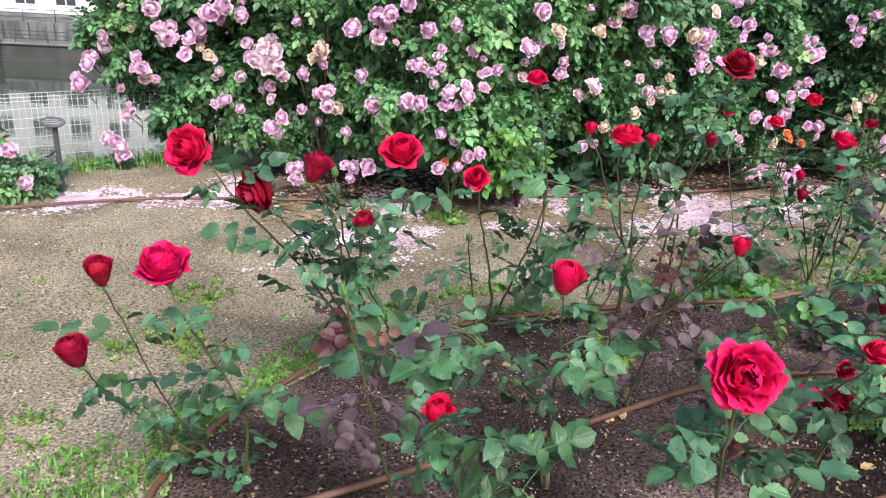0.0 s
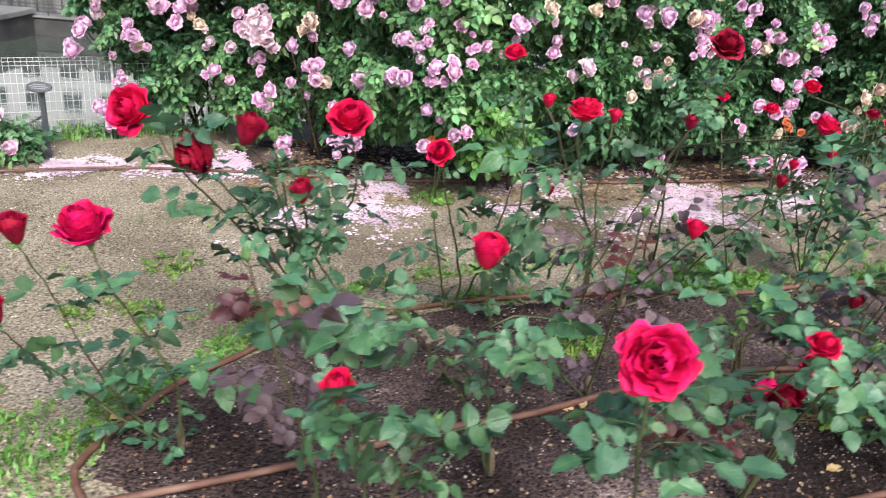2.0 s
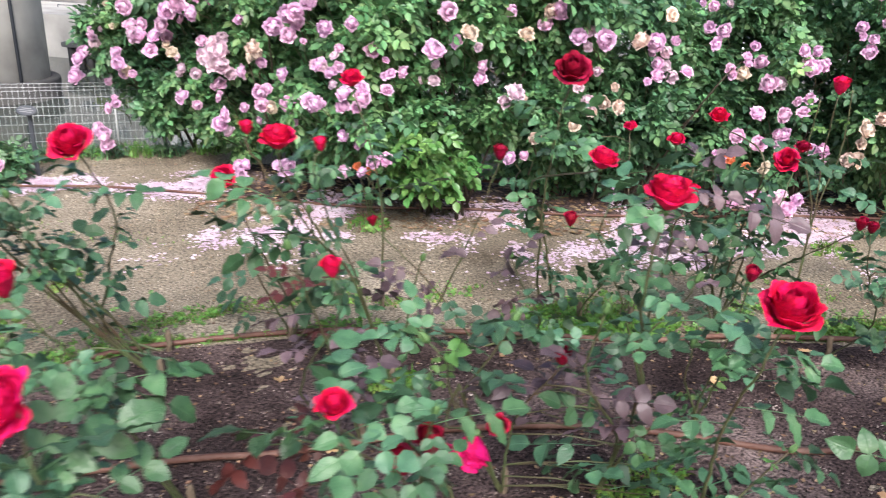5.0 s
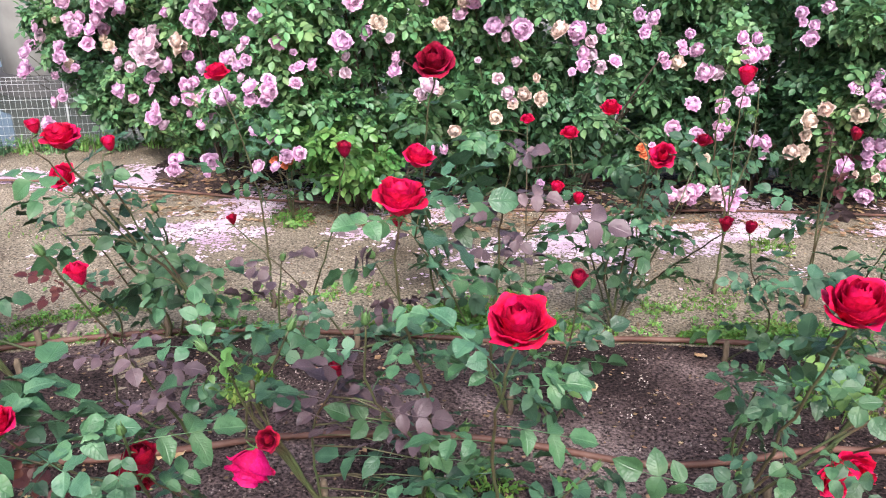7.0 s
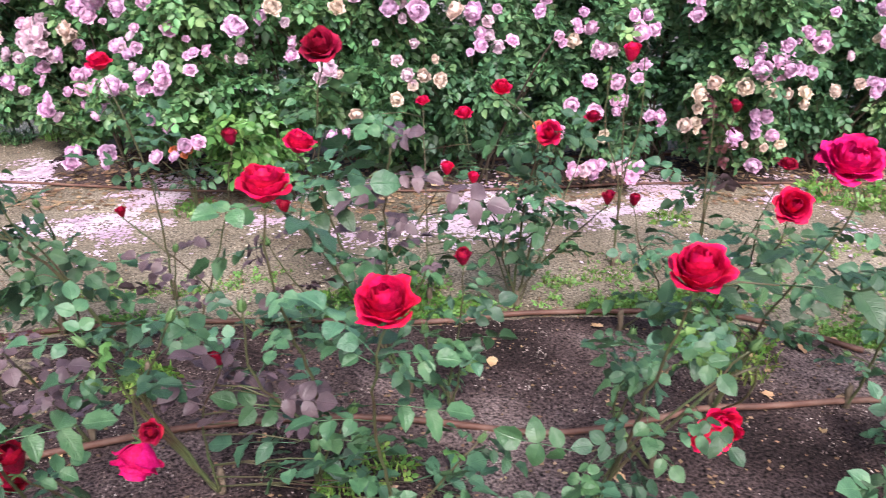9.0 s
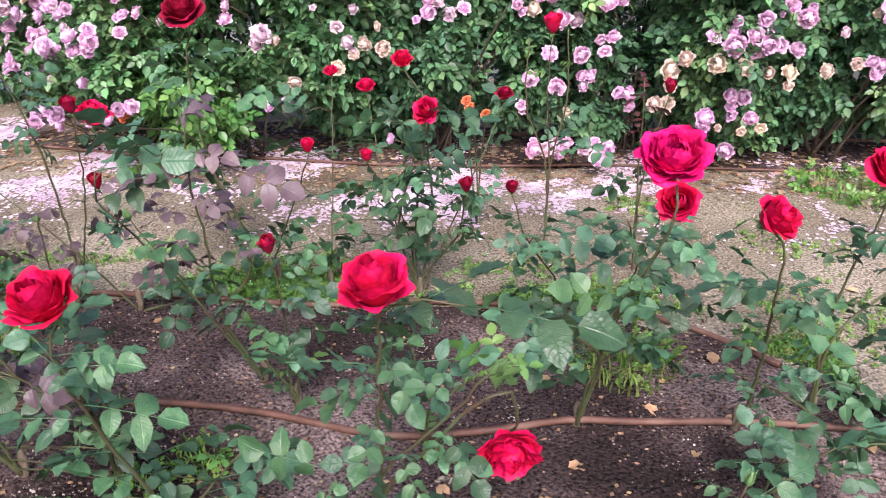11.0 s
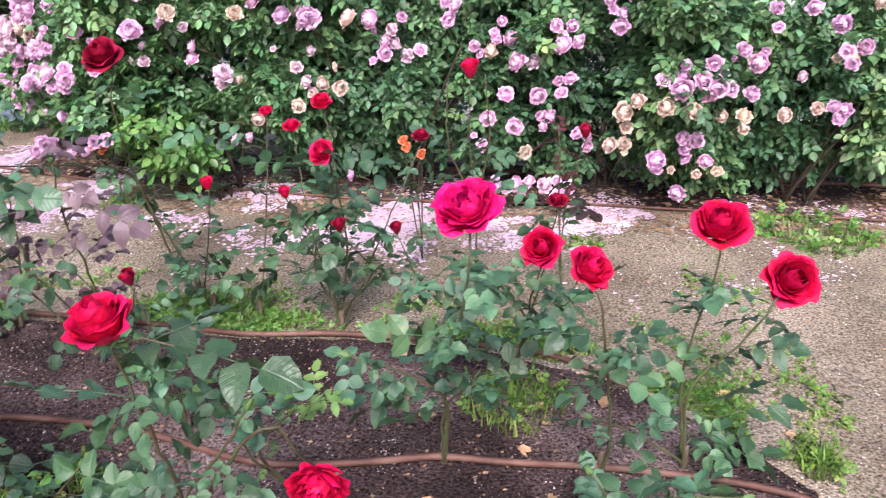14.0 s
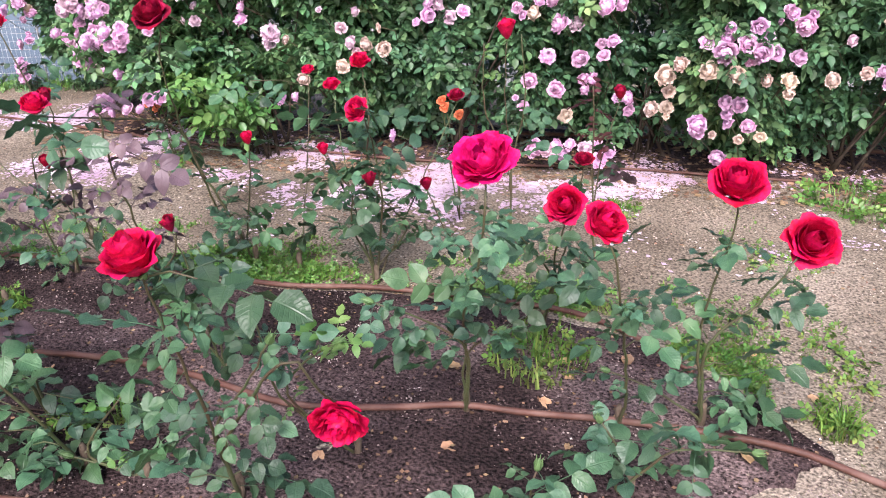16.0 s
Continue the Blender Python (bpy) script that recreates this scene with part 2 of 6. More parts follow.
def box(lo, hi):
    (a, b, c), (d, e, f) = lo, hi
    v = [(a, b, c), (d, b, c), (d, e, c), (a, e, c), (a, b, f), (d, b, f), (d, e, f), (a, e, f)]
    return v, [(0, 3, 2, 1), (4, 5, 6, 7), (0, 1, 5, 4), (1, 2, 6, 5), (2, 3, 7, 6), (3, 0, 4, 7)]


def join(pieces):
    verts, faces = [], []
    for v, f in pieces:
        k = len(verts)
        verts.extend(v)
        faces.extend(tuple(i + k for i in q) for q in f)
    return verts, faces


def bevelled(lo, hi, width):
    bm = bmesh.new()
    v, f = box(lo, hi)
    vs = [bm.verts.new(p) for p in v]
    for q in f:
        bm.faces.new([vs[i] for i in q])
    bmesh.ops.bevel(bm, geom=list(bm.edges), offset=width, segments=2, affect="EDGES")
    out = [tuple(p.co) for p in bm.verts]
    bm.verts.index_update()
    faces = [tuple(p.index for p in q.verts) for q in bm.faces]
    bm.free()
    return out, faces


def tube(points, radii, sides=6):
    """A tube along points with end caps."""
    pts = [Vector(p) for p in points]
    verts, faces = [], []
    side = Vector((1, 0, 0))
    for i, p in enumerate(pts):
        d = (pts[min(i + 1, len(pts) - 1)] - pts[max(i - 1, 0)]).normalized()
        if abs(d.dot(side)) > 0.95:
            side = Vector((0, 1, 0))
        u = (side - d * side.dot(d)).normalized()
        side = u
        w = d.cross(u)
        for k in range(sides):
            a = 2 * math.pi * k / sides
            verts.append(tuple(p + float(radii[i]) * (math.cos(a) * u + math.sin(a) * w)))
    for i in range(len(pts) - 1):
        for k in range(sides):
            a, b = i * sides + k, i * sides + (k + 1) % sides
            faces.append((a, b, b + sides, a + sides))
    faces.append(tuple(range(sides - 1, -1, -1)))
    faces.append(tuple(len(verts) - sides + k for k in range(sides)))
    return verts, faces


def smooth_path(points, step=0.05):
    """A Catmull-Rom line through points."""
    P = [Vector(p) for p in points]
    P = [2 * P[0] - P[1]] + P + [2 * P[-1] - P[-2]]
    out = []
    for i in range(1, len(P) - 2):
        a, b, c, d = P[i - 1:i + 3]
        n = max(2, int((c - b).length / step))
        for k in range(n):
            t = k / n
            out.append(0.5 * ((2 * b) + (c - a) * t + (2 * a - 5 * b + 4 * c - d) * t * t + (3 * b - a - 3 * c + d) * t ** 3))
    out.append(P[-2])
    return out


def line_at(x, pts):
    return float(np.interp(x, [p[0] for p in pts], [p[1] for p in pts]))


def wave(x, y, s=1.0, seed=0.0):
    return noise.noise(Vector((x * s, y * s, seed)))


# ---- the setting ----
HEDGE_HOSE = [(-1.95, 3.44), (-1.26, 3.69), (-0.05, 3.82), (0.43, 3.96), (1.04, 4.08), (1.63, 4.27), (2.04, 4.43), (2.77, 4.62), (4.2, 5.0)]
BANK_EDGE = [(-60, -16), (-2.4, 3.95), (-1.7, 4.38), (-1.0, 4.8), (1.0, 5.6), (3.0, 6.4), (60, 32)]
BED_FAR = [(-0.6, 1.55), (-0.55, 1.81), (-0.39, 2.04), (-0.22, 2.25), (0.28, 2.52), (0.85, 2.70), (1.33, 2.80), (1.64, 2.93), (2.14, 3.05), (2.5, 3.03), (2.8, 2.92), (3.1, 2.72)]
BED_NEAR = [(-0.6, 1.34), (-0.3, 1.06), (0.2, 0.68), (1.0, 0.64), (1.6, 1.0), (2.2, 1.52), (2.8, 2.16), (3.1, 2.58)]
WATER_Z = -11.7


def ground_z(x, y):
    return 0.010 * wave(x, y, 2.2) + 0.005 * wave(x, y, 9.0, 3.0)


def bed_z(x, y):
    far, near = line_at(x, BED_FAR), line_at(x, BED_NEAR)
    rim = max(0.0, min(1.0, min(far - y + 0.015, y - near + 0.22 * wave(x, y, 4.5, 11.0) + 0.10 * wave(x, y, 15.0, 12.0) - 0.10, x + 0.6, 3.0 - x + 0.28 * wave(x, y, 4.5, 13.0) + 0.12 * wave(x, y, 15.0, 14.0)) / 0.03))
    return -0.02 + rim * (0.03 + 0.012 * wave(x, y, 3.0, 5.0) + 0.008 * wave(x, y, 14.0, 2.0) + 0.005 * wave(x, y, 40.0, 8.0))


def build_ground():
    xs = np.concatenate([np.linspace(-60, -3.2, 10), np.arange(-3, 5.5, 0.05), np.linspace(5.7, 60, 10)])
    back = np.concatenate([np.linspace(60, 6.5, 8), np.arange(6.2, -0.001, -0.05)])
    verts, faces = [], []
    for b in back:
        for x in xs:
            y = line_at(x, BANK_EDGE) - b
            near = -4 < x < 6 and b < 6.3
            verts.append((x, y, ground_z(x, y) if near else 0.0))
    for x in xs:
        verts.append((x, line_at(x, BANK_EDGE) + 0.02, WATER_Z - 2))
    w = len(xs)
    for j in range(len(back)):
        for i in range(w - 1):
            a = j * w + i
            faces.append((a, a + 1, a + w + 1, a + w))
    return tagged(new("ground", mesh_of("ground", verts, faces, SAND)), "tan sandy path of fine decomposed granite with worn patches", "path", kind="structure")


build_ground()


def soil_sheet(name, x0, x1, near, far, height, label):
    xs, verts, faces = np.arange(x0, x1 + 0.001, 0.025), [], []
    rows = 75
    for x in xs:
        a, b = near(x), far(x)
        for j in range(rows + 1):
            y = a + (b - a) * j / rows
            verts.append((x, y, height(x, y)))
    for i in range(len(xs) - 1):
        for j in range(rows):
            k = i * (rows + 1) + j
            faces.append((k, k + rows + 1, k + rows + 2, k + 1))
    return tagged(new(name, mesh_of(name, verts, faces, SOIL)), label, "soil", kind="structure")


soil_sheet("flower_bed_soil", -0.6, 3.1, lambda x: line_at(x, BED_NEAR), lambda x: line_at(x, BED_FAR) + 0.015, bed_z, "dark brown crumbly bed soil with paler dry patches")


def hedge_soil_z(x, y):
    d = y - line_at(x, HEDGE_HOSE)
    rim = max(0.0, min(1.0, min(d + 0.05, 0.75 - d, x + 1.1, 4.2 - x) / 0.12))
    return -0.03 + rim * (0.04 + 0.012 * wave(x, y, 5.0, 1.0) + 0.007 * wave(x, y, 22.0, 2.0))


soil_sheet("hedge_bed_soil", -1.1, 4.2, lambda x: line_at(x, HEDGE_HOSE) - 0.05, lambda x: line_at(x, HEDGE_HOSE) + 0.75, hedge_soil_z, "dark soil strip under the pink rose shrubs")

water = tagged(new("water", mesh_of("water", *box((-300, -60, WATER_Z - 0.5), (300, 400, WATER_Z)), WATER, False)), "grey rippled canal water reflecting pale buildings", "water", kind="structure")


# ---- far bank of the canal ----
def slab(name, lo, hi, mat, label, category):
    return tagged(new(name, mesh_of(name, *bevelled(lo, hi, 0.06), mat, False)), label, category, kind="structure")


# coloured darker than its mid-grey concrete, so that the water below mirrors a dark band
slab("canal_wall_lower", (-150, 75, WATER_Z - 2), (150, 79, -10.15), DARK_CONCRETE, "concrete canal wall coloured dark to darken its reflection in the water", "wall")
slab("canal_ledge", (-150, 74.8, -10.15), (150, 79, -9.95), CONCRETE, "grey concrete ledge along the canal terrace", "ledge")
slab("canal_wall_upper", (-150, 77, -10.5), (150, 83, -8.3), STREAKED, "pale concrete upper canal wall with a terrace", "wall")
slab("far_street", (-150, 82.5, -12), (150, 140, -8.28), ASPHALT, "grey street along the far canal bank", "street")
slab("canal_bastion", (-50.6, 66.6, WATER_Z - 2), (-40.2, 75.2, -9.75), DARK_CONCRETE, "dark concrete bastion standing out into the canal", "wall")
slab("bastion_deck", (-50.9, 65.7, -9.75), (-39.9, 75.2, -9.3), CONCRETE, "grey concrete deck beam on top of the bastion", "deck")
slab("canal_side_wall", (-66, 71, WATER_Z - 2), (-51.2, 82.4, -7.5), PALE_CONCRETE, "pale concrete wall beside the bastion", "wall")

for i, x in enumerate(np.arange(-50.2, -40.2, 0.95)):
    v, f = tube([(0, 0, WATER_Z - 1 + 20), (0, 0, 10.25)], [0.33, 0.33], 10)
    ob = new("pile", mesh_of("pile", v, f, DARK_CONCRETE))
    ob.location = (x, 66.2, -20)
    tagged(ob, "dark round pile in front of the bastion wall", "pile", "row of piles", "structure")


for x in np.arange(-60, 30, 2.4):
    ob = new("wall_rib", mesh_of("wall_rib", *box((x, 76.93, -10.0), (x + 0.12, 77.0, -8.35)), DARK_CONCRETE, False))
    tagged(ob, "dark vertical joint of the upper canal wall", "wall joint", "canal wall joints", "structure")


def railing(name, x0, x1, y, z, label):
    rail = thing(name, (x0, y, z), label, "railing")
    post = mesh_of("post", *tube([(0, 0, 0), (0, 0, 1.05)], [0.05, 0.05], 6), DARK_METAL)
    for x in np.arange(x0, x1 + 0.01, 3.0):
        part("post", post, rail, m=Matrix.Translation((x, y, z)))
    for h in (0.35, 0.7, 1.05):
        part("rail", mesh_of("rail", *tube([(0, 0, h), (x1 - x0, 0, h)], [0.035, 0.035], 6), DARK_METAL), rail)
    return rail


railing("canal_railing", -60, 30, 75.5, -10.0, "black metal railing on the lower canal terrace")
railing("canal_railing", -60, 30, 77.5, -8.3, "black metal railing along the upper canal wall")


def far_building(x0, x1, y, top, mat, label, storeys, bays, bay_w, sill=0.9, win=1.7, depth=14):
    z = -8.3
    b = thing("far_building", ((x0 + x1) / 2, y, z), label, "building")
    part("wall", mesh_of("wall", *bevelled((x0 - WORLD[b].translation.x, 0, 0), (x1 - WORLD[b].translation.x, depth, top - z), 0.05), mat, False), b)
    part("roof_edge", mesh_of("roof_edge", *bevelled((x0 - WORLD[b].translation.x - 0.3, -0.3, top - z), (x1 - WORLD[b].translation.x + 0.3, depth + 0.3, top - z + 0.5), 0.05), CONCRETE, False), b)
    pane = mesh_of("window", *box((-bay_w / 2, -0.03, 0), (bay_w / 2, 0.1, win)), GLASS_DARK, False)
    fr = [box((-bay_w / 2 - 0.1, -0.12, -0.1), (bay_w / 2 + 0.1, 0.0, 0)), box((-bay_w / 2 - 0.1, -0.12, win), (bay_w / 2 + 0.1, 0.0, win + 0.1)),
          box((-bay_w / 2 - 0.1, -0.12, 0), (-bay_w / 2, 0.0, win)), box((bay_w / 2, -0.12, 0), (bay_w / 2 + 0.1, 0.0, win)), box((-0.04, -0.1, 0), (0.04, -0.03, win))]
    frame_mesh = mesh_of("window_frame", *join(fr), WHITE_WALL, False)
    h = (top - z) / storeys
    for s in range(storeys):
        for k in range(bays):
            x = x0 + (x1 - x0) * (k + 0.5) / bays
            w = part("window", pane, b, m=Matrix.Translation((x, y, z + s * h + sill)))
            part("window_frame", frame_mesh, w)
    return b


far_building(-52, -27.5, 84, 8, WHITE_WALL, "white rendered building with rows of dark windows across the canal", 5, 6, 2.0)
far_building(-26.5, -14, 90, 10, BEIGE_WALL, "beige clad building beyond the far street", 5, 4, 1.8)
far_building(-12, 14, 86, 12, WHITE_WALL, "pale office building with dark windows across the canal", 6, 8, 1.9)
far_building(16, 50, 88, 14, CONCRETE, "grey building with dark windows across the canal", 6, 9, 2.0)
far_building(-84, -55, 88, 12, CONCRETE, "grey concrete building behind the bastion", 6, 7, 2.2)


def bridge_pier():
    p = thing("bridge_pier", (-46.1, 53, WATER_Z - 1), "massive pale concrete bridge pier standing in the canal", "pier")
    part("shaft", mesh_of("shaft", *tube([(0, 0, 0), (0, 0, 15), (0, 0, 30)], [3.2] * 3, 40), PALE_CONCRETE), p)
    part("footing", mesh_of("footing", *tube([(0, 0, 0), (0, 0, 2.4), (0, 0, 2.5)], [3.9, 3.9, 3.8], 40), DARK_CONCRETE, False), p)
    part("drain_pipe", mesh_of("drain_pipe", *tube([(2.9, -1.75, 0), (2.9, -1.75, 30)], [0.12, 0.12], 8), DARK_METAL), p)


bridge_pier()


def parked_van(x, y, z):
    v = thing("parked_van", (x, y, z), "small white van parked on the far canal street", "van")
    bm = bmesh.new()
    prof = [(-1.65, 0.3), (1.65, 0.3), (1.7, 0.9), (1.35, 1.1), (0.95, 1.75), (-1.55, 1.8), (-1.68, 1.1)]
    rings = [[bm.verts.new((px, s * (0.72 if pz > 1.3 else 0.78), pz)) for px, pz in prof] for s in (-1, 1)]
    n = len(prof)
    for i in range(n):
        j = (i + 1) % n
        bm.faces.new((rings[0][i], rings[0][j], rings[1][j], rings[1][i]))
    bm.faces.new(rings[0][::-1])
    bm.faces.new(rings[1])
    bmesh.ops.bevel(bm, geom=list(bm.edges), offset=0.06, segments=2, affect="EDGES")
    me = bpy.data.meshes.new("body")
    bm.to_mesh(me)
    bm.free()
    me.materials.append(WHITE_PAINT)
    part("body", me, v)
    for a, b in ((-1.4, -0.55), (-0.45, 0.3), (0.4, 0.95)):
        part("window", mesh_of("window", *bevelled((a, -0.80, 1.12), (b, -0.72, 1.6), 0.02), GLASS_DARK, False), v)
    wheel = mesh_of("wheel", *tube([(0, -0.09, 0), (0, 0.09, 0)], [0.29, 0.29], 16), TYRE)
    hub = mesh_of("rim", *tube([(0, -0.1, 0), (0, 0.1, 0)], [0.17, 0.17], 12), WHITE_PAINT)
    for wx in (-1.1, 1.1):
        for wy in (-0.72, 0.72):
            w = part("wheel", wheel, v, m=Matrix.Translation((x + wx, y + wy, z + 0.29)))
            part("rim", hub, w)


parked_van(-30.6, 80.5, -8.26)


# ---- leaves ----
def leaflet(length, width, fold, droop, rows=6, wavy=1.0):
    """A rose leaflet along +y: a toothed pointed oval, folded at its midrib, tip drooping."""
    verts, faces = [], []
    for j in range(rows + 1):
        t = j / rows
        w = width * 0.5 * (math.sin(math.pi * min(1.0, t ** 0.9)) ** 0.67 if 0 < t < 1 else 0.02)
        z = -droop * length * t * t
        y = t * length
        for s in (-1.0, -0.55, 0.0, 0.55, 1.0):
            edge = abs(s) == 1
            ripple = wavy * 0.035 * length * math.sin(t * 19 + 2 * s) if edge else 0.0
            verts.append((s * w * (1 + (0.06 if edge and j % 2 else 0)), y - (0.03 * length if edge else 0.0) * (0 < t < 1), z + fold * w * abs(s) * (1.15 - 0.3 * abs(s)) + ripple))
    for j in range(rows):
        for i in range(4):
            a = j * 5 + i
            faces.append((a, a + 1, a + 6, a + 5))
    return np.array(verts), faces


def compound_leaf(seed, size=1.0):
    """Five leaflets on a thin stalk."""
    r = np.random.default_rng(seed)
    pieces = []
    stalk = [(0, 0, 0), (0, 0.03 * size, 0.004), (0.001, 0.07 * size, 0.004), (0, 0.116 * size, 0)]
    pieces.append(tube(stalk, [0.0013, 0.0011, 0.001, 0.0008], 4))
    blade = [(0.0, 0.0, 0.0)] * len(pieces[0][0])
    for y, side, ln in ((0.042, -1, 0.040), (0.045, 1, 0.040), (0.083, -1, 0.047), (0.087, 1, 0.047), (0.115, 0, 0.056)):
        v, f = leaflet(ln * size * r.uniform(0.85, 1.12), ln * size * r.uniform(0.64, 0.8), r.uniform(0.1, 0.6), r.uniform(-0.1, 0.5))
        turn = Euler((r.uniform(-0.4, 0.35), r.uniform(-0.6, 0.6), -side * r.uniform(0.85, 1.25) + r.uniform(-0.12, 0.12))).to_matrix()
        v = v @ np.array(turn).T + np.array((0, y * size, 0.002))
        pieces.append((v.tolist(), f))
        blade += [(u, j / 6, 0.0) for j in range(7) for u in (-1.0, -0.55, 0.0, 0.55, 1.0)]
    return (*join(pieces), blade)


def leaf_set(name, mat, size):
    out = []
    for k, seed in enumerate((3, 8, 21, 34, 55, 71)):
        v, f, blade = compound_leaf(seed + 11 * k, size)
        me = mesh_of(name, v, f, mat)
        me.attributes.new("blade", "FLOAT_VECTOR", "POINT").data.foreach_set("vector", np.array(blade, dtype=np.float32).ravel())
        out.append(me)
    return out


LEAVES = {"green": leaf_set("leaf", LEAF, 1.14), "small": leaf_set("leaf", LEAF, 0.86), "pale": leaf_set("leaf", LEAF_PALE, 0.75),
          "purple": leaf_set("leaf", LEAF_PURPLE, 0.95), "red": leaf_set("leaf", LEAF_RED, 0.75)}


# ---- blooms ----
def petal(phi, half, r, h, opening, r_rng, rows=6, cols=6, frill=1.0, point=1.0):
    """One petal standing on a ring of radius r and height h; opening 0 is upright, 1 lies open with its pointed rim rolled back."""
    verts, faces = [], []
    skew, ruffle = r_rng.uniform(-0.1, 0.1), frill * r_rng.uniform(0.02, 0.06)
    ph = r_rng.uniform(0, 6.28)
    tip = point * (r_rng.uniform(0.12, 0.5) if opening < 0.4 else r_rng.uniform(0.3, 0.65)) * min(1.0, opening * 2.5)
    roll = opening * r_rng.uniform(0.7, 1.2)
    for j in range(rows + 1):
        v = j / rows
        for i in range(cols + 1):
            u = 2 * i / cols - 1
            ve = v * (1 - 0.20 * abs(u) ** 2.2 * v)
            end = max(0.0, (ve - 0.62) / 0.38)
            a = phi + half * u * (0.5 + 0.55 * math.sin(math.pi * 0.5 * min(1, ve * 1.25))) * (1 - tip * end ** 1.6) + skew * ve
            rad = r * (0.10 + 0.90 * (1 - (1 - ve) ** (3.6 if opening < 0.3 else 2.5)) ** 0.85) + roll * 0.17 * end ** 1.5
            rad += 0.06 * roll * abs(u) ** 2.5 * ve ** 2 + ruffle * ve ** 2 * math.sin(3.2 * u + ph)
            if opening < 0.15:
                rad *= 1 - 1.1 * max(0, ve - 0.5) ** 1.3
            rad += 0.35 * ruffle * ve ** 3 * math.sin(8.5 * u + 3 * ph)
            z = h * (1 - (1 - ve) ** 1.4) - roll * 0.13 * end ** 2 + ruffle * 0.8 * ve * math.sin(2.6 * u + 2 * ph)
            verts.append((rad * math.cos(a), rad * math.sin(a), z))
    for j in range(rows):
        for i in range(cols):
            k = j * (cols + 1) + i
            faces.append((k, k + 1, k + cols + 2, k + cols + 1))
    return verts, faces


LAYERS = {
    "open": [(3, 0.06, 0.44, 0.1), (4, 0.12, 0.48, 0.1), (5, 0.19, 0.50, 0.12), (6, 0.26, 0.50, 0.15), (7, 0.33, 0.48, 0.19), (8, 0.40, 0.44, 0.26), (8, 0.46, 0.37, 0.33), (7, 0.49, 0.28, 0.42)],
    "cup": [(2, 0.07, 0.76, 0), (3, 0.13, 0.81, 0.02), (3, 0.20, 0.82, 0.10), (4, 0.27, 0.79, 0.2), (4, 0.34, 0.73, 0.32), (5, 0.40, 0.66, 0.5), (5, 0.44, 0.52, 0.8)],
    "bud": [(2, 0.12, 1.0, 0), (3, 0.22, 1.03, 0.02), (3, 0.31, 0.98, 0.14), (4, 0.38, 0.88, 0.34)],
    "rosette": [(3, 0.06, 0.36, 0.1), (5, 0.12, 0.40, 0.1), (6, 0.19, 0.42, 0.12), (7, 0.26, 0.41, 0.2), (7, 0.33, 0.36, 0.35), (6, 0.38, 0.26, 0.6)],
}


def calyx(seed):
    r = np.random.default_rng(seed)
    pieces = [tube([(0, 0, -0.14), (0, 0, -0.08), (0, 0, 0.0), (0, 0, 0.05)], [0.03, 0.075, 0.085, 0.04], 8)]
    for k in range(5):
        v, f = leaflet(0.32, 0.09, 0.2, r.uniform(-0.3, 0.5), 3)
        m = Matrix.Rotation(2 * math.pi * k / 5 + r.uniform(-0.2, 0.2), 4, "Z") @ Matrix.Rotation(r.uniform(-0.3, 0.35), 4, "X")
        pieces.append(([tuple(m @ Vector(p)) for p in v], f))
    return join(pieces)


def closed_bud():
    pieces = [tube([(0, 0, -0.1), (0, 0, 0.1), (0, 0, 0.35), (0, 0, 0.7), (0, 0, 1.0)], [0.08, 0.24, 0.27, 0.17, 0.03], 8)]
    for k in range(5):
        a = 2 * math.pi * k / 5
        c, q = math.cos(a), math.sin(a)
        pieces.append(tube([(0.2 * c, 0.2 * q, 0.05), (0.27 * c, 0.27 * q, 0.4), (0.2 * c, 0.2 * q, 0.8), (0.26 * c, 0.26 * q, 1.15)], [0.05, 0.07, 0.04, 0.01], 4))
    return join(pieces)


BUD = mesh_of("flower_bud", *closed_bud(), CALYX)
CALYX_MESH = mesh_of("calyx", *calyx(4), CALYX)
PETALS = {}


def petal_meshes(kind, mat, seed):
    key = (kind, mat.name, seed)
    if key not in PETALS:
        r = np.random.default_rng(100 + seed)
        out, turn = [], 0.0
        for n, rad, h, o in LAYERS[kind]:
            turn += r.uniform(0.5, 1.2)
            for k in range(n):
                phi = turn + 2 * math.pi * k / n + r.uniform(-0.15, 0.15)
                v, f = petal(phi, math.pi / n * (1.5 if o < 0.4 else 1.2), rad * r.uniform(0.94, 1.06), h * r.uniform(0.9, 1.05), o * r.uniform(0.8, 1.2), r, 6, 8, 1.5 if kind == "open" else 1.2, 0.3 if kind == "open" else 1.05)
                out.append(mesh_of("petal", v, f, mat))
        PETALS[key] = out
    return PETALS[key]


CRIMSON = material("crimson_petal", [(0.48, 0.001, 0.055), (0.62, 0.004, 0.095), (0.72, 0.012, 0.145)], 14, 0.6, 0.25, 0.2, 120, random_ob=0.15, through_light=0.16, hue_swing=0.008)
TINTS = {"red": RED, "crimson": CRIMSON, "dark": DARK_RED, "cerise": CERISE}


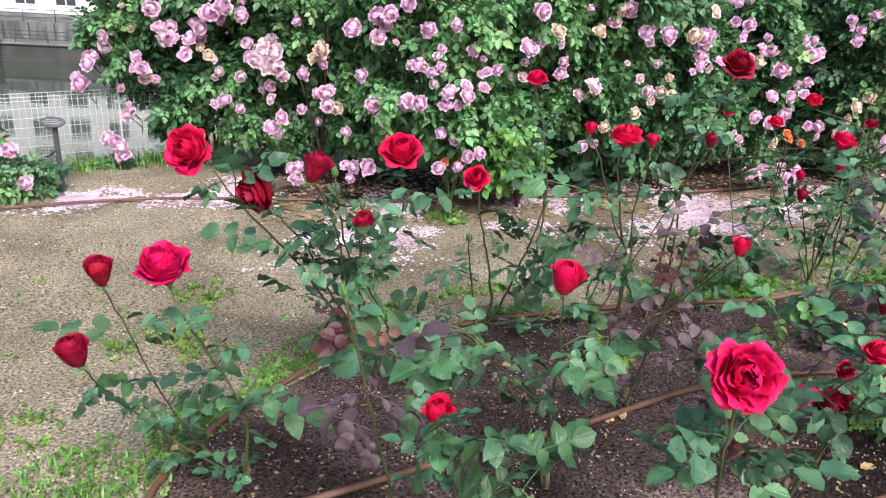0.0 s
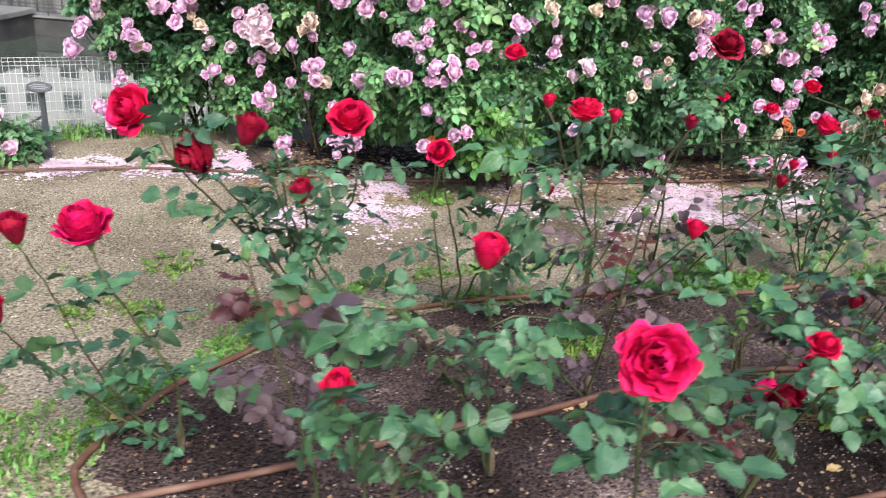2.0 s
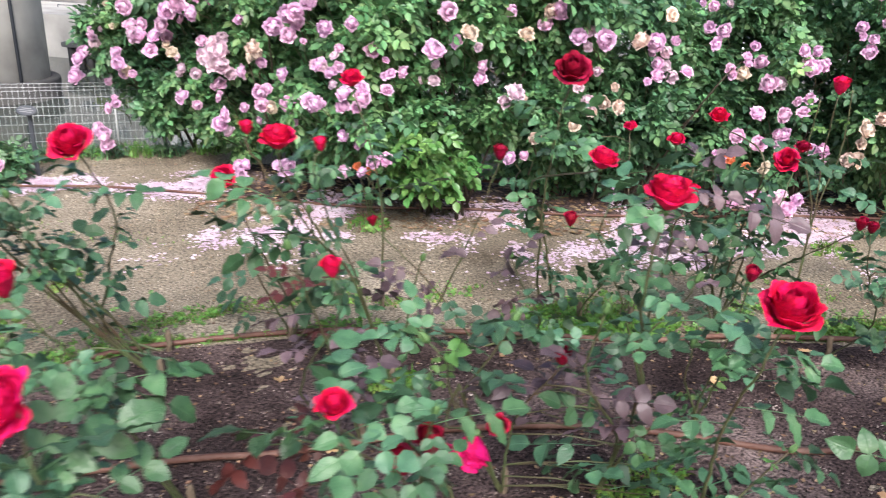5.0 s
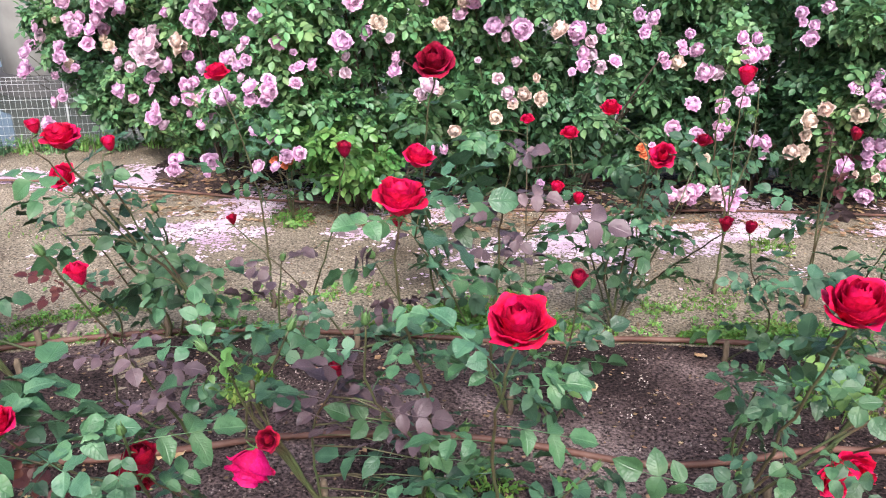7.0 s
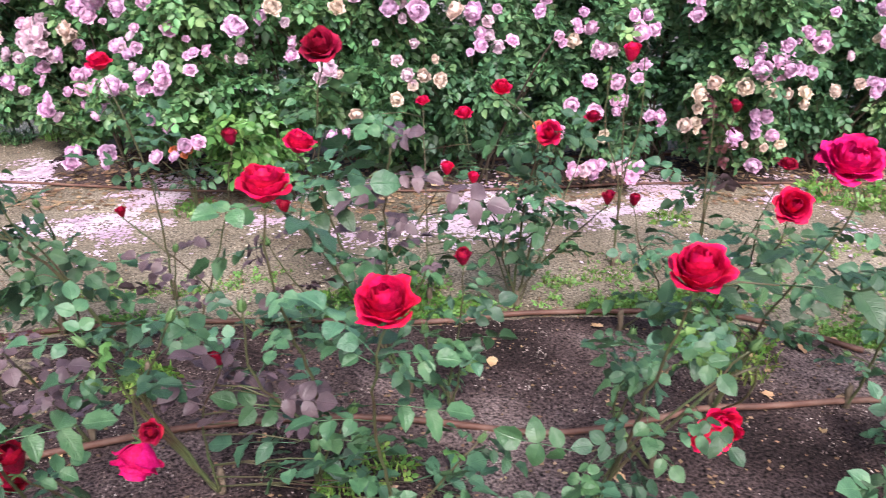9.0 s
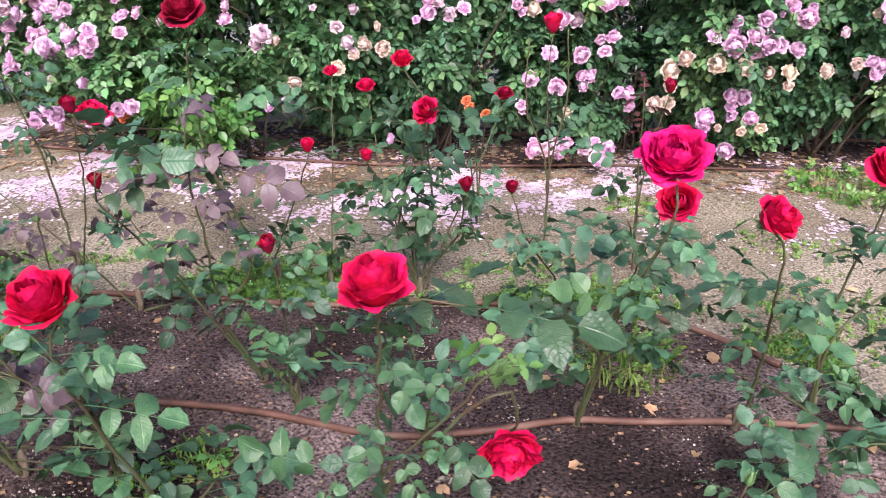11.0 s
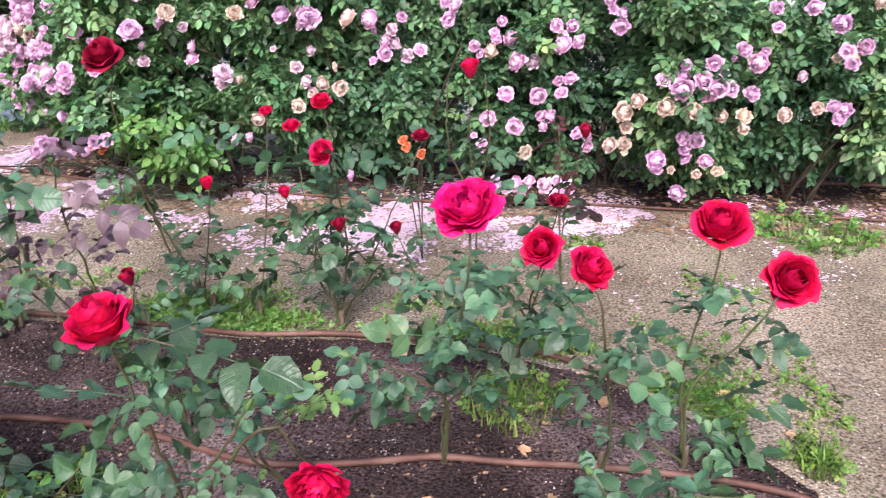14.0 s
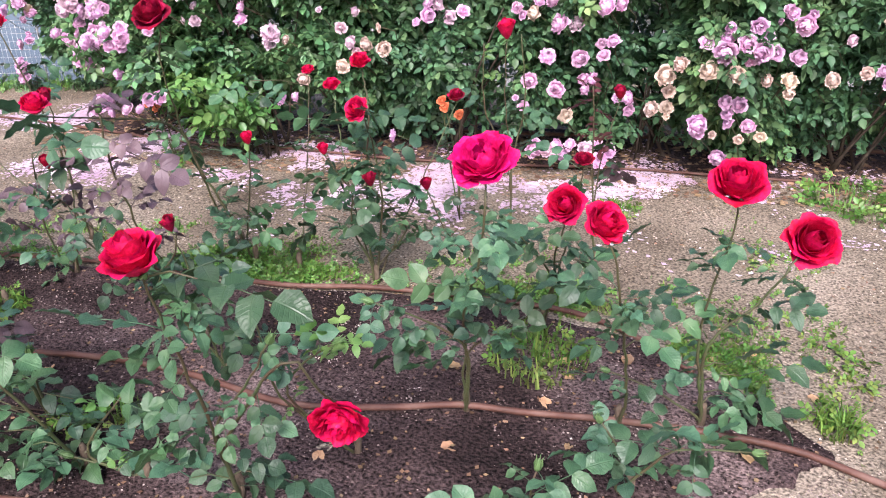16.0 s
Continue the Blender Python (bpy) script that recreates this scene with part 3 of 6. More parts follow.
def bloom(parent, place, diameter, kind, tint, facing, seed):
    """A bloom: a green calyx as the part, its petals under it."""
    d = Vector(facing).normalized()
    q = d.to_track_quat("Z", "Y").to_matrix().to_4x4()
    size = diameter / {"open": 1.16, "cup": 1.2, "bud": 0.85, "rosette": 1.0}[kind]
    lift = {"open": 0.25, "cup": 0.42, "bud": 0.45, "rosette": 0.2}[kind]
    m = Matrix.Translation(Vector(place) - d * lift * size) @ q @ Matrix.Rotation(seed * 1.7, 4, "Z") @ Matrix.Scale(size, 4)
    b = part("rose_bloom", CALYX_MESH, parent, {"bud": "half-open " + tint + " rose bud"}.get(kind, "full " + tint + " rose bloom"), m)
    for me in petal_meshes(kind, TINTS[tint], seed % 3):
        part("petal", me, b)
    return m.translation - d * 0.1 * size


# ---- the red rose bushes ----
def cane_path(base, tip, bow, r):
    a, b = Vector(base), Vector(tip)
    side = Vector((float(r.uniform(-1, 1)), float(r.uniform(-1, 1)), 0.0)) * bow
    mid = a.lerp(b, 0.5) + side + Vector((0, 0, 0.04))
    out = []
    for k in range(9):
        t = k / 8.0
        out.append((1 - t) ** 2 * a + 2 * t * (1 - t) * mid + t * t * b)
    return out


def leaf_pose(p, az, el, roll, scale):
    y = Vector((math.cos(az) * math.cos(el), math.sin(az) * math.cos(el), math.sin(el)))
    x = y.cross(Vector((0, 0, 1))).normalized()
    z = x.cross(y)
    m = Matrix((x, y, z)).transposed().to_4x4()
    return Matrix.Translation(p) @ m @ Matrix.Rotation(roll, 4, "Y") @ Matrix.Scale(scale, 4)


def set_leaf(bush, kind, foot, way, r, scale=1.0):
    """One compound leaf from foot, reaching along way and drooping a little."""
    az = math.atan2(way.y, way.x) + r.normal(0, 0.35)
    el = 0.55 * math.atan2(way.z, math.hypot(way.x, way.y) + 0.02) + r.normal(-0.02, 0.33)
    part("leaf", LEAVES[kind][int(r.integers(0, 6))], bush, m=leaf_pose(foot, az, max(-1.0, min(0.7, el)), r.normal(0, 0.5), scale))


def dress(bush, pts, kinds, gap, r):
    """Leaves up a cane, turned by the golden angle."""
    length = sum((pts[i + 1] - pts[i]).length for i in range(len(pts) - 1))
    n = max(2, int(length / (gap * 2)))
    az = r.uniform(0, 6.28)
    for k in range(n):
        f = (0.15 + 0.75 * (k + r.uniform(0.1, 0.9)) / n) * (len(pts) - 1)
        az += 2.4 + r.uniform(-0.5, 0.5)
        p = pts[int(f)].lerp(pts[int(f) + 1], f - int(f))
        set_leaf(bush, kinds[k % len(kinds)], p, Vector((math.cos(az), math.sin(az), 0.1)), r, r.uniform(0.7, 1.1))


def rose_bush(label, base, seed, blooms, via, stems, sprays, lush=0.0):
    """blooms: (x, y, z, millimetres, kind, tint, facing); via: the points that a bloom's cane passes; stems: canes without a bloom;
    sprays: by leaf kind, the places that leaves reach out to from the nearest cane; lush: how many more leaves each spray has."""
    r = np.random.default_rng(seed)
    bx, by = base
    bz = bed_z(bx, by) if line_at(bx, BED_NEAR) < by < line_at(bx, BED_FAR) and -0.6 < bx < 3.1 else ground_z(bx, by)
    root = Vector((bx, by, bz - 0.01))
    bush = thing("rose_bush", root, label, "rose bush", "red rose bushes")
    part("stump", mesh_of("stump", *tube([(0, 0, 0), (0.004, 0, 0.03), (0.0, 0.003, 0.06), (0.002, 0.0, 0.08)], [0.012, 0.009, 0.011, 0.006], 8), BARK), bush)
    wood = []

    def cane(points, thick, name="cane", taper=0.5, thorns=8):
        pts = smooth_path(points, 0.035)
        pts = [p + Vector((float(r.normal(0, 0.0018)), float(r.normal(0, 0.0018)), 0)) if 0 < i < len(pts) - 1 else p for i, p in enumerate(pts)]
        loc = [p - root for p in pts]
        pieces = [tube(loc, list(np.linspace(thick, thick * taper, len(loc))), 6)]
        for k in range(thorns):
            f = r.uniform(0.3, len(loc) - 1.3)
            p = loc[int(f)].lerp(loc[int(f) + 1], f - int(f))
            a = r.uniform(0, 6.28)
            out = Vector((math.cos(a), math.sin(a), -0.25))
            pieces.append(tube([p + out * thick * 0.4, p + out * (thick + 0.003), p + out * (thick + 0.006)], [0.0022, 0.0011, 0.0002], 4))
        part(name, mesh_of(name, *join(pieces), CANE if taper > 0.35 else BARK), bush)
        wood.extend(pts[1:])
        return pts

    def reach(end, mids):
        if not mids:
            bow = Vector((float(r.normal(0, 0.025)), float(r.normal(0, 0.025)), 0.03))
            mids = [root.lerp(Vector(end), 0.5) + bow]
        return [root, *mids, end]

    for k, (x, y, z, mm, kind, tint, facing) in enumerate(blooms):
        end = bloom(bush, (x, y, z), mm / 1000, kind, tint, facing, seed + k)
        cane(reach(end, via.get(k)), 0.0048 if mm > 70 else 0.0036, taper=0.45)
    for points in stems:
        tip = cane([root, *points], 0.0044, taper=0.45)
        if by < 2.9:
            part("flower_bud", BUD, bush, "closed green rose bud", Matrix.Translation(tip[-1]) @ (tip[-1] - tip[-3]).to_track_quat("Z", "Y").to_matrix().to_4x4() @ Matrix.Scale(r.uniform(0.024, 0.034), 4))
    spots = [(kind, Vector(p)) for kind, places in sprays.items() for p in places]
    if not blooms and not stems:
        for kind, p in spots[::3]:
            cane(reach(p, None), 0.0042)
    for kind, p in spots:
        q = min(wood, key=lambda w: (w - p).length + 0.5 * max(0.0, w.z - p.z) + 2.0 * max(0.0, 0.03 - w.z))
        way = p - q
        if way.length < 0.03:
            a = r.uniform(0, 6.28)
            way = Vector((0.05 * math.cos(a), 0.05 * math.sin(a), 0.02))
        size = r.uniform(0.85, 1.15) * max(0.62, min(1.05, 0.42 + way.length / 0.15))
        foot = q
        if way.length > 0.1:
            foot = p - way.normalized() * 0.06
            m = q.lerp(foot, 0.5) + Vector((0, 0, 0.012))
            part("twig", mesh_of("twig", *tube([q - root, m - root, foot - root], [0.0021, 0.0018, 0.0013], 5), CANE), bush)
        set_leaf(bush, kind, foot, way, r, size)
        for _ in range(int(r.uniform() < (0.2 if kind in ("purple", "red") else 0.4)) + int(lush + 0.2 + r.uniform(0, 1))):
            a = r.choice((-1, 1)) * r.uniform(0.9, 2.2)
            side = Matrix.Rotation(a, 3, "Z") @ way
            set_leaf(bush, kind, q.lerp(foot, r.uniform(0.4, 0.95)), side, r, size * r.uniform(0.55, 0.85))
    return bush


UP, CAM = (0, -0.25, 1), (-0.1, -0.8, 0.6)

rose_bush("low red rose bush with three thin stems at the bed corner", (-0.4, 1.62), 11,
          [(-0.505, 1.475, 0.63, 128, "cup", "crimson", (-0.05, -0.35, 1)), (-0.605, 1.412, 0.632, 56, "bud", "dark", UP), (-0.67, 1.40, 0.46, 66, "bud", "dark", (-0.2, -0.3, 1))],
          {0: [(-0.38, 1.57, 0.21), (-0.42, 1.53, 0.36), (-0.47, 1.48, 0.51)], 1: [(-0.5, 1.6, 0.11), (-0.56, 1.55, 0.28), (-0.6, 1.5, 0.46)], 2: [(-0.52, 1.6, 0.09), (-0.58, 1.58, 0.16), (-0.68, 1.56, 0.26)]},
          [],
          {"green": [(-0.57, 1.55, 0.5), (-0.44, 1.41, 0.5), (-0.57, 1.51, 0.45), (-0.68, 1.48, 0.48), (-0.64, 1.55, 0.25), (-0.64, 1.48, 0.33), (-0.58, 1.54, 0.3), (-0.49, 1.5, 0.35), (-0.47, 1.65, 0.28), (-0.56, 1.58, 0.21), (-0.48, 1.55, 0.25), (-0.43, 1.58, 0.12), (-0.31, 1.52, 0.29), (-0.5, 1.56, 0.14), (-0.55, 1.61, 0.05), (-0.48, 1.64, 0.05), (-0.42, 1.61, 0.05), (-0.6, 1.66, 0.05), (-0.38, 1.51, 0.42), (-0.3, 1.6, 0.27), (-0.37, 1.56, 0.28), (-0.34, 1.56, 0.19), (-0.61, 1.6, 0.1)]}, 0.4)
rose_bush("tall red rose bush with many arching stems", (-0.05, 2.12), 12,
          [(-0.559, 1.863, 0.765, 132, "cup", "red", (-0.35, -0.8, 0.45)), (-0.377, 1.76, 0.70, 122, "cup", "dark", (-0.5, -0.6, -0.2)), (-0.221, 1.62, 0.80, 62, "bud", "dark", (0.4, -0.2, 1)), (-0.119, 1.659, 0.666, 48, "bud", "dark", UP)],
          {0: [(-0.21, 1.97, 0.28), (-0.31, 1.85, 0.5), (-0.41, 1.76, 0.66)], 1: [(-0.21, 1.94, 0.33), (-0.27, 1.82, 0.54), (-0.34, 1.76, 0.66)], 2: [(-0.18, 1.97, 0.28), (-0.19, 1.81, 0.56), (-0.23, 1.72, 0.73)], 3: [(-0.15, 2, 0.24), (-0.14, 1.83, 0.53)]},
          [[(-0.13, 1.97, 0.29), (-0.18, 1.8, 0.58), (-0.19, 1.72, 0.76)], [(-0.07, 2.01, 0.22), (-0.14, 1.86, 0.47), (-0.13, 1.74, 0.68)]],
          {"green": [(-0.49, 1.83, 0.66), (-0.41, 1.71, 0.79), (-0.35, 1.77, 0.63), (-0.28, 1.83, 0.59), (-0.18, 1.72, 0.66), (-0.13, 1.71, 0.71), (-0.23, 1.85, 0.55), (-0.17, 1.89, 0.45), (-0.11, 1.82, 0.55), (-0.06, 1.88, 0.48), (-0.26, 1.71, 0.57), (-0.38, 1.98, 0.34), (-0.41, 1.79, 0.55), (-0.08, 1.81, 0.46), (-0.24, 1.75, 0.68), (-0.17, 1.84, 0.55), (-0.11, 1.74, 0.65), (-0.3, 1.81, 0.5), (-0.24, 1.86, 0.48), (-0.13, 1.78, 0.61), (-0.19, 1.78, 0.69)]}, 1.3)
rose_bush("slender red rose bush with one upright bloom", (-0.12, 2.28), 13,
          [(-0.049, 1.867, 0.787, 112, "cup", "red", (0.05, -0.6, 0.8))],
          {0: [(-0.29, 2.22, 0.08), (-0.17, 2.1, 0.34), (-0.05, 2, 0.56)]},
          [],
          {"green": [(-0, 2.03, 0.55), (-0.06, 1.93, 0.68), (-0.12, 2.08, 0.45), (-0.18, 2.09, 0.34), (-0.28, 2.11, 0.23), (-0.16, 2.19, 0.21), (-0.22, 2.08, 0.39), (0.02, 1.95, 0.64), (-0.35, 2.16, 0.12)]}, 0.5)
rose_bush("young rose bush with purple and red new leaves", (-0.04, 1.42), 14,
          [],
          {},
          [[(-0.03, 1.37, 0.16), (-0.08, 1.26, 0.51), (-0.1, 1.2, 0.67), (-0.11, 1.2, 0.71)]],
          {"red": [(-0.12, 1.21, 0.67), (-0.13, 1.16, 0.63), (-0.06, 1.24, 0.61), (-0.1, 1.23, 0.63), (-0.14, 1.19, 0.6)], "purple": [(-0, 1.21, 0.59), (-0.02, 1.28, 0.48), (-0.13, 1.22, 0.49), (-0.08, 1.27, 0.42), (-0.13, 1.34, 0.33), (-0.07, 1.34, 0.34), (-0.08, 1.25, 0.37), (-0.16, 1.29, 0.39), (0.03, 1.35, 0.26), (-0, 1.34, 0.22)]})
rose_bush("low rose bush with one small red bud", (0.1, 1.24), 15,
          [(0.054, 1.082, 0.561, 50, "bud", "red", UP)],
          {0: [(0.09, 1.14, 0.37), (0.07, 1.11, 0.48)]},
          [[(0.15, 1.14, 0.36), (0.2, 1.1, 0.5)]],
          {"green": [(0.01, 1.06, 0.56), (0.08, 1.11, 0.48), (0.12, 1.12, 0.54), (0.06, 1.08, 0.61), (0.15, 1.09, 0.49), (0.17, 1.05, 0.53), (0.22, 1.14, 0.46), (0.16, 1.15, 0.39), (0.25, 1.12, 0.48), (0.27, 1.15, 0.39), (0.2, 1.13, 0.41), (0.05, 1.11, 0.42)]}, 0.4)
rose_bush("rose bush with one red bud on a straight stem", (0.34, 1.62), 16,
          [(0.268, 1.266, 0.726, 58, "bud", "red", UP)],
          {0: [(0.31, 1.49, 0.3), (0.29, 1.37, 0.54)]},
          [[(0.26, 1.49, 0.29), (0.14, 1.38, 0.53)], [(0.31, 1.49, 0.3), (0.23, 1.44, 0.41)]],
          {"green": [(0.32, 1.35, 0.54), (0.39, 1.45, 0.45), (0.31, 1.36, 0.49), (0.35, 1.43, 0.4), (0.23, 1.46, 0.34), (0.28, 1.46, 0.37), (0.21, 1.43, 0.46), (0.23, 1.33, 0.58), (0.15, 1.33, 0.55), (0.19, 1.37, 0.55), (0.13, 1.45, 0.46), (0.08, 1.47, 0.38), (0.28, 1.38, 0.54), (0.05, 1.36, 0.6), (0.1, 1.35, 0.6), (-0.01, 1.39, 0.56), (-0.04, 1.39, 0.48), (0.07, 1.39, 0.52), (0, 1.35, 0.62), (0.37, 1.46, 0.5), (0.43, 1.42, 0.56)]})
rose_bush("rose bush with one red bloom near the path", (0.2, 2.49), 17,
          [(0.155, 2.196, 0.63, 86, "cup", "red", CAM)],
          {0: [(0.25, 2.44, 0.11), (0.2, 2.3, 0.39)]},
          [[(0.2, 2.49, 0.02), (0.17, 2.37, 0.24), (0.15, 2.29, 0.4)], [(0.26, 2.49, 0.04), (0.35, 2.35, 0.39), (0.37, 2.28, 0.53)]],
          {"green": [(0.3, 2.39, 0.4), (0.23, 2.22, 0.43), (0.24, 2.32, 0.37), (0.43, 2.33, 0.4), (0.35, 2.46, 0.19), (0.36, 2.34, 0.21), (0.16, 2.43, 0.22), (0.01, 2.46, 0.09), (0.23, 2.39, 0.13), (0.4, 2.35, 0.32), (0.1, 2.32, 0.26), (0.4, 2.47, 0.15), (0.35, 2.34, 0.36), (0.42, 2.44, 0.29), (0.43, 2.28, 0.41), (0.51, 2.5, 0.05)]})
rose_bush("tall rose bush with a flat red bloom", (0.62, 2.28), 18,
          [(0.483, 1.851, 0.852, 84, "cup", "red", (0.0, -0.2, 1)), (0.40, 1.87, 0.86, 30, "bud", "red", UP), (0.56, 1.9, 0.83, 30, "bud", "red", UP)],
          {0: [(0.58, 2.06, 0.44), (0.54, 1.99, 0.55), (0.48, 1.88, 0.77)], 1: [(0.58, 2.06, 0.44), (0.52, 1.98, 0.57), (0.42, 1.85, 0.81)], 2: [(0.59, 2.06, 0.44), (0.56, 1.98, 0.59), (0.55, 1.88, 0.79)]},
          [],
          {"green": [(0.5, 1.88, 0.77), (0.54, 1.94, 0.8), (0.47, 1.94, 0.69), (0.54, 1.98, 0.68), (0.46, 1.89, 0.67), (0.41, 1.97, 0.55), (0.49, 1.97, 0.53), (0.5, 2.03, 0.58), (0.27, 1.98, 0.56), (0.44, 2.02, 0.45), (0.36, 1.92, 0.69), (0.57, 1.86, 0.77), (0.5, 2.01, 0.45)]}, 0.6)
rose_bush("rose bush with one huge cerise bloom facing the path", (0.58, 1.2), 19,
          [(0.49, 0.994, 0.708, 113, "open", "crimson", (-0.15, -0.85, 0.5))],
          {0: [(0.52, 1.07, 0.45), (0.5, 1.03, 0.58)]},
          [],
          {"green": [(0.47, 1.03, 0.59), (0.51, 1.08, 0.55), (0.58, 1.02, 0.63), (0.56, 1.02, 0.58), (0.51, 1.02, 0.55), (0.63, 1.06, 0.56), (0.41, 1.04, 0.53), (0.59, 1.05, 0.54), (0.46, 1.05, 0.52), (0.42, 1.07, 0.46)]}, 0.5)
rose_bush("rose bush with three small red blooms", (0.93, 1.6), 20,
          [(0.838, 1.249, 0.619, 64, "cup", "red", UP), (0.95, 1.40, 0.47, 52, "bud", "dark", UP), (0.89, 1.44, 0.40, 84, "cup", "dark", (0, -0.6, -0.3))],
          {0: [(0.9, 1.42, 0.37), (0.83, 1.36, 0.46)]},
          [[(0.93, 1.42, 0.39), (0.97, 1.34, 0.57)]],
          {"green": [(0.83, 1.33, 0.52), (0.8, 1.29, 0.6), (0.88, 1.32, 0.53), (0.93, 1.33, 0.53), (0.94, 1.37, 0.46), (0.92, 1.41, 0.39), (1.03, 1.37, 0.53), (0.9, 1.44, 0.32), (0.81, 1.43, 0.35), (0.78, 1.38, 0.44), (0.92, 1.35, 0.6), (0.85, 1.24, 0.66), (0.75, 1.27, 0.6), (0.72, 1.35, 0.46), (0.82, 1.32, 0.65)], "red": [(0.63, 1.4, 0.38), (0.66, 1.41, 0.32), (0.68, 1.41, 0.39), (0.61, 1.34, 0.44), (0.67, 1.44, 0.26)]})
rose_bush("upright rose bush with purple new shoots and a small bud", (0.62, 2), 21,
          [(0.70, 1.60, 0.675, 40, "bud", "red", UP)],
          {0: [(0.51, 1.87, 0.21), (0.66, 1.74, 0.5)]},
          [[(0.62, 1.92, 0.16), (0.61, 1.75, 0.47), (0.6, 1.63, 0.69)]],
          {"red": [(0.6, 1.68, 0.63), (0.57, 1.65, 0.61), (0.63, 1.74, 0.6), (0.57, 1.78, 0.46), (0.63, 1.83, 0.44), (0.61, 1.7, 0.56)], "purple": [(0.54, 1.78, 0.39), (0.59, 1.85, 0.29), (0.67, 1.85, 0.34), (0.7, 1.77, 0.43), (0.61, 1.91, 0.2), (0.67, 1.86, 0.29), (0.56, 1.97, 0.13), (0.52, 1.69, 0.52), (0.63, 1.84, 0.37)]})
rose_bush("rose bush with a tall deep red bloom and purple shoots", (1.24, 1.95), 22,
          [(1.293, 1.658, 0.875, 94, "cup", "red", (0.05, -0.1, 1))],
          {0: [(1.3, 1.83, 0.35), (1.28, 1.74, 0.58), (1.28, 1.67, 0.76)]},
          [[(1.27, 1.87, 0.23), (1.19, 1.78, 0.42), (1.21, 1.71, 0.61)], [(1.28, 1.91, 0.14), (1.36, 1.86, 0.31)]],
          {"green": [(1.24, 1.64, 0.76), (1.3, 1.69, 0.68), (1.35, 1.63, 0.83), (1.17, 1.74, 0.53), (1.21, 1.8, 0.45), (1.2, 1.73, 0.58), (1.26, 1.77, 0.54), (1.28, 1.86, 0.37), (1.32, 1.78, 0.52), (1.36, 1.76, 0.59), (1.17, 1.85, 0.21), (1.17, 1.79, 0.29), (1.24, 1.86, 0.31), (1.32, 1.81, 0.31)], "purple": [(1.05, 1.79, 0.36), (1.13, 1.77, 0.42), (1.12, 1.84, 0.32), (1.08, 1.81, 0.29), (1.04, 1.77, 0.32), (1.19, 1.84, 0.3), (1.11, 1.72, 0.49)]})
rose_bush("low bush with two drooping crimson blooms", (1.02, 1.9), 23,
          [(0.972, 1.678, 0.262, 112, "cup", "cerise", (-0.15, -0.5, -0.7)), (1.03, 1.65, 0.36, 52, "cup", "dark", (0, -0.7, 0.3)), (1.138, 1.74, 0.485, 38, "bud", "dark", UP)],
          {0: [(0.93, 1.79, 0.32), (0.92, 1.78, 0.35), (0.89, 1.8, 0.24)], 1: [(0.92, 1.79, 0.3), (0.95, 1.78, 0.35)]},
          [[(0.91, 1.79, 0.3), (0.9, 1.75, 0.42), (0.86, 1.73, 0.48)], [(0.93, 1.8, 0.3), (0.99, 1.76, 0.45), (1.03, 1.76, 0.54)]],
          {"green": [(0.81, 1.72, 0.45), (0.87, 1.73, 0.48), (0.93, 1.75, 0.45), (0.86, 1.75, 0.39), (0.94, 1.75, 0.39), (0.88, 1.77, 0.32), (1.02, 1.68, 0.54), (1, 1.77, 0.44), (1.06, 1.72, 0.55), (0.93, 1.77, 0.5), (0.79, 1.81, 0.28), (1, 1.72, 0.43), (0.81, 1.74, 0.4), (1.25, 1.91, 0.12), (1.33, 1.84, 0.24), (1.43, 1.94, 0.14), (1.52, 1.99, 0.05), (1.33, 1.89, 0.08), (1.29, 1.91, 0.05), (1.42, 1.94, 0.05), (1.21, 1.88, 0.13)], "pale": [(0.9, 1.76, 0.37), (0.94, 1.71, 0.5)], "purple": [(1.24, 1.85, 0.34), (1.16, 1.79, 0.41), (1.28, 1.77, 0.38), (1.27, 1.86, 0.25), (1.2, 1.84, 0.28)]})
rose_bush("tall rose bush with one full red bloom above the path", (1, 3), 24,
          [(1.033, 2.698, 0.916, 125, "cup", "dark", (0.1, -0.6, 0.8)), (1.163, 2.157, 0.797, 78, "cup", "red", (0.2, -0.1, 1))],
          {0: [(0.96, 2.96, 0.11), (0.97, 2.83, 0.47), (1, 2.74, 0.73)], 1: [(1.01, 2.99, 0.06), (0.97, 2.87, 0.36), (0.93, 2.8, 0.53)]},
          [],
          {"green": [(0.9, 2.79, 0.79), (1.06, 2.76, 0.76), (0.99, 2.68, 0.75), (1, 2.72, 0.67), (0.97, 2.82, 0.49), (1, 2.97, 0.43), (0.9, 2.85, 0.34), (0.95, 2.89, 0.31), (0.9, 2.81, 0.54), (1.05, 2.94, 0.22), (0.93, 3.04, 0.18), (1.11, 2.94, 0.18)]}, 0.5)
rose_bush("thin rose bush with one high red bloom", (0.42, 2.8), 25,
          [(0.36, 2.657, 0.846, 80, "cup", "red", UP)],
          {0: [(0.44, 2.73, 0.41), (0.41, 2.69, 0.63)]},
          [],
          {"green": [(0.38, 2.72, 0.72), (0.46, 2.69, 0.67), (0.41, 2.74, 0.58), (0.35, 2.63, 0.54), (0.49, 2.83, 0.47), (0.4, 2.71, 0.46), (0.49, 2.7, 0.57)]}, 0.6)
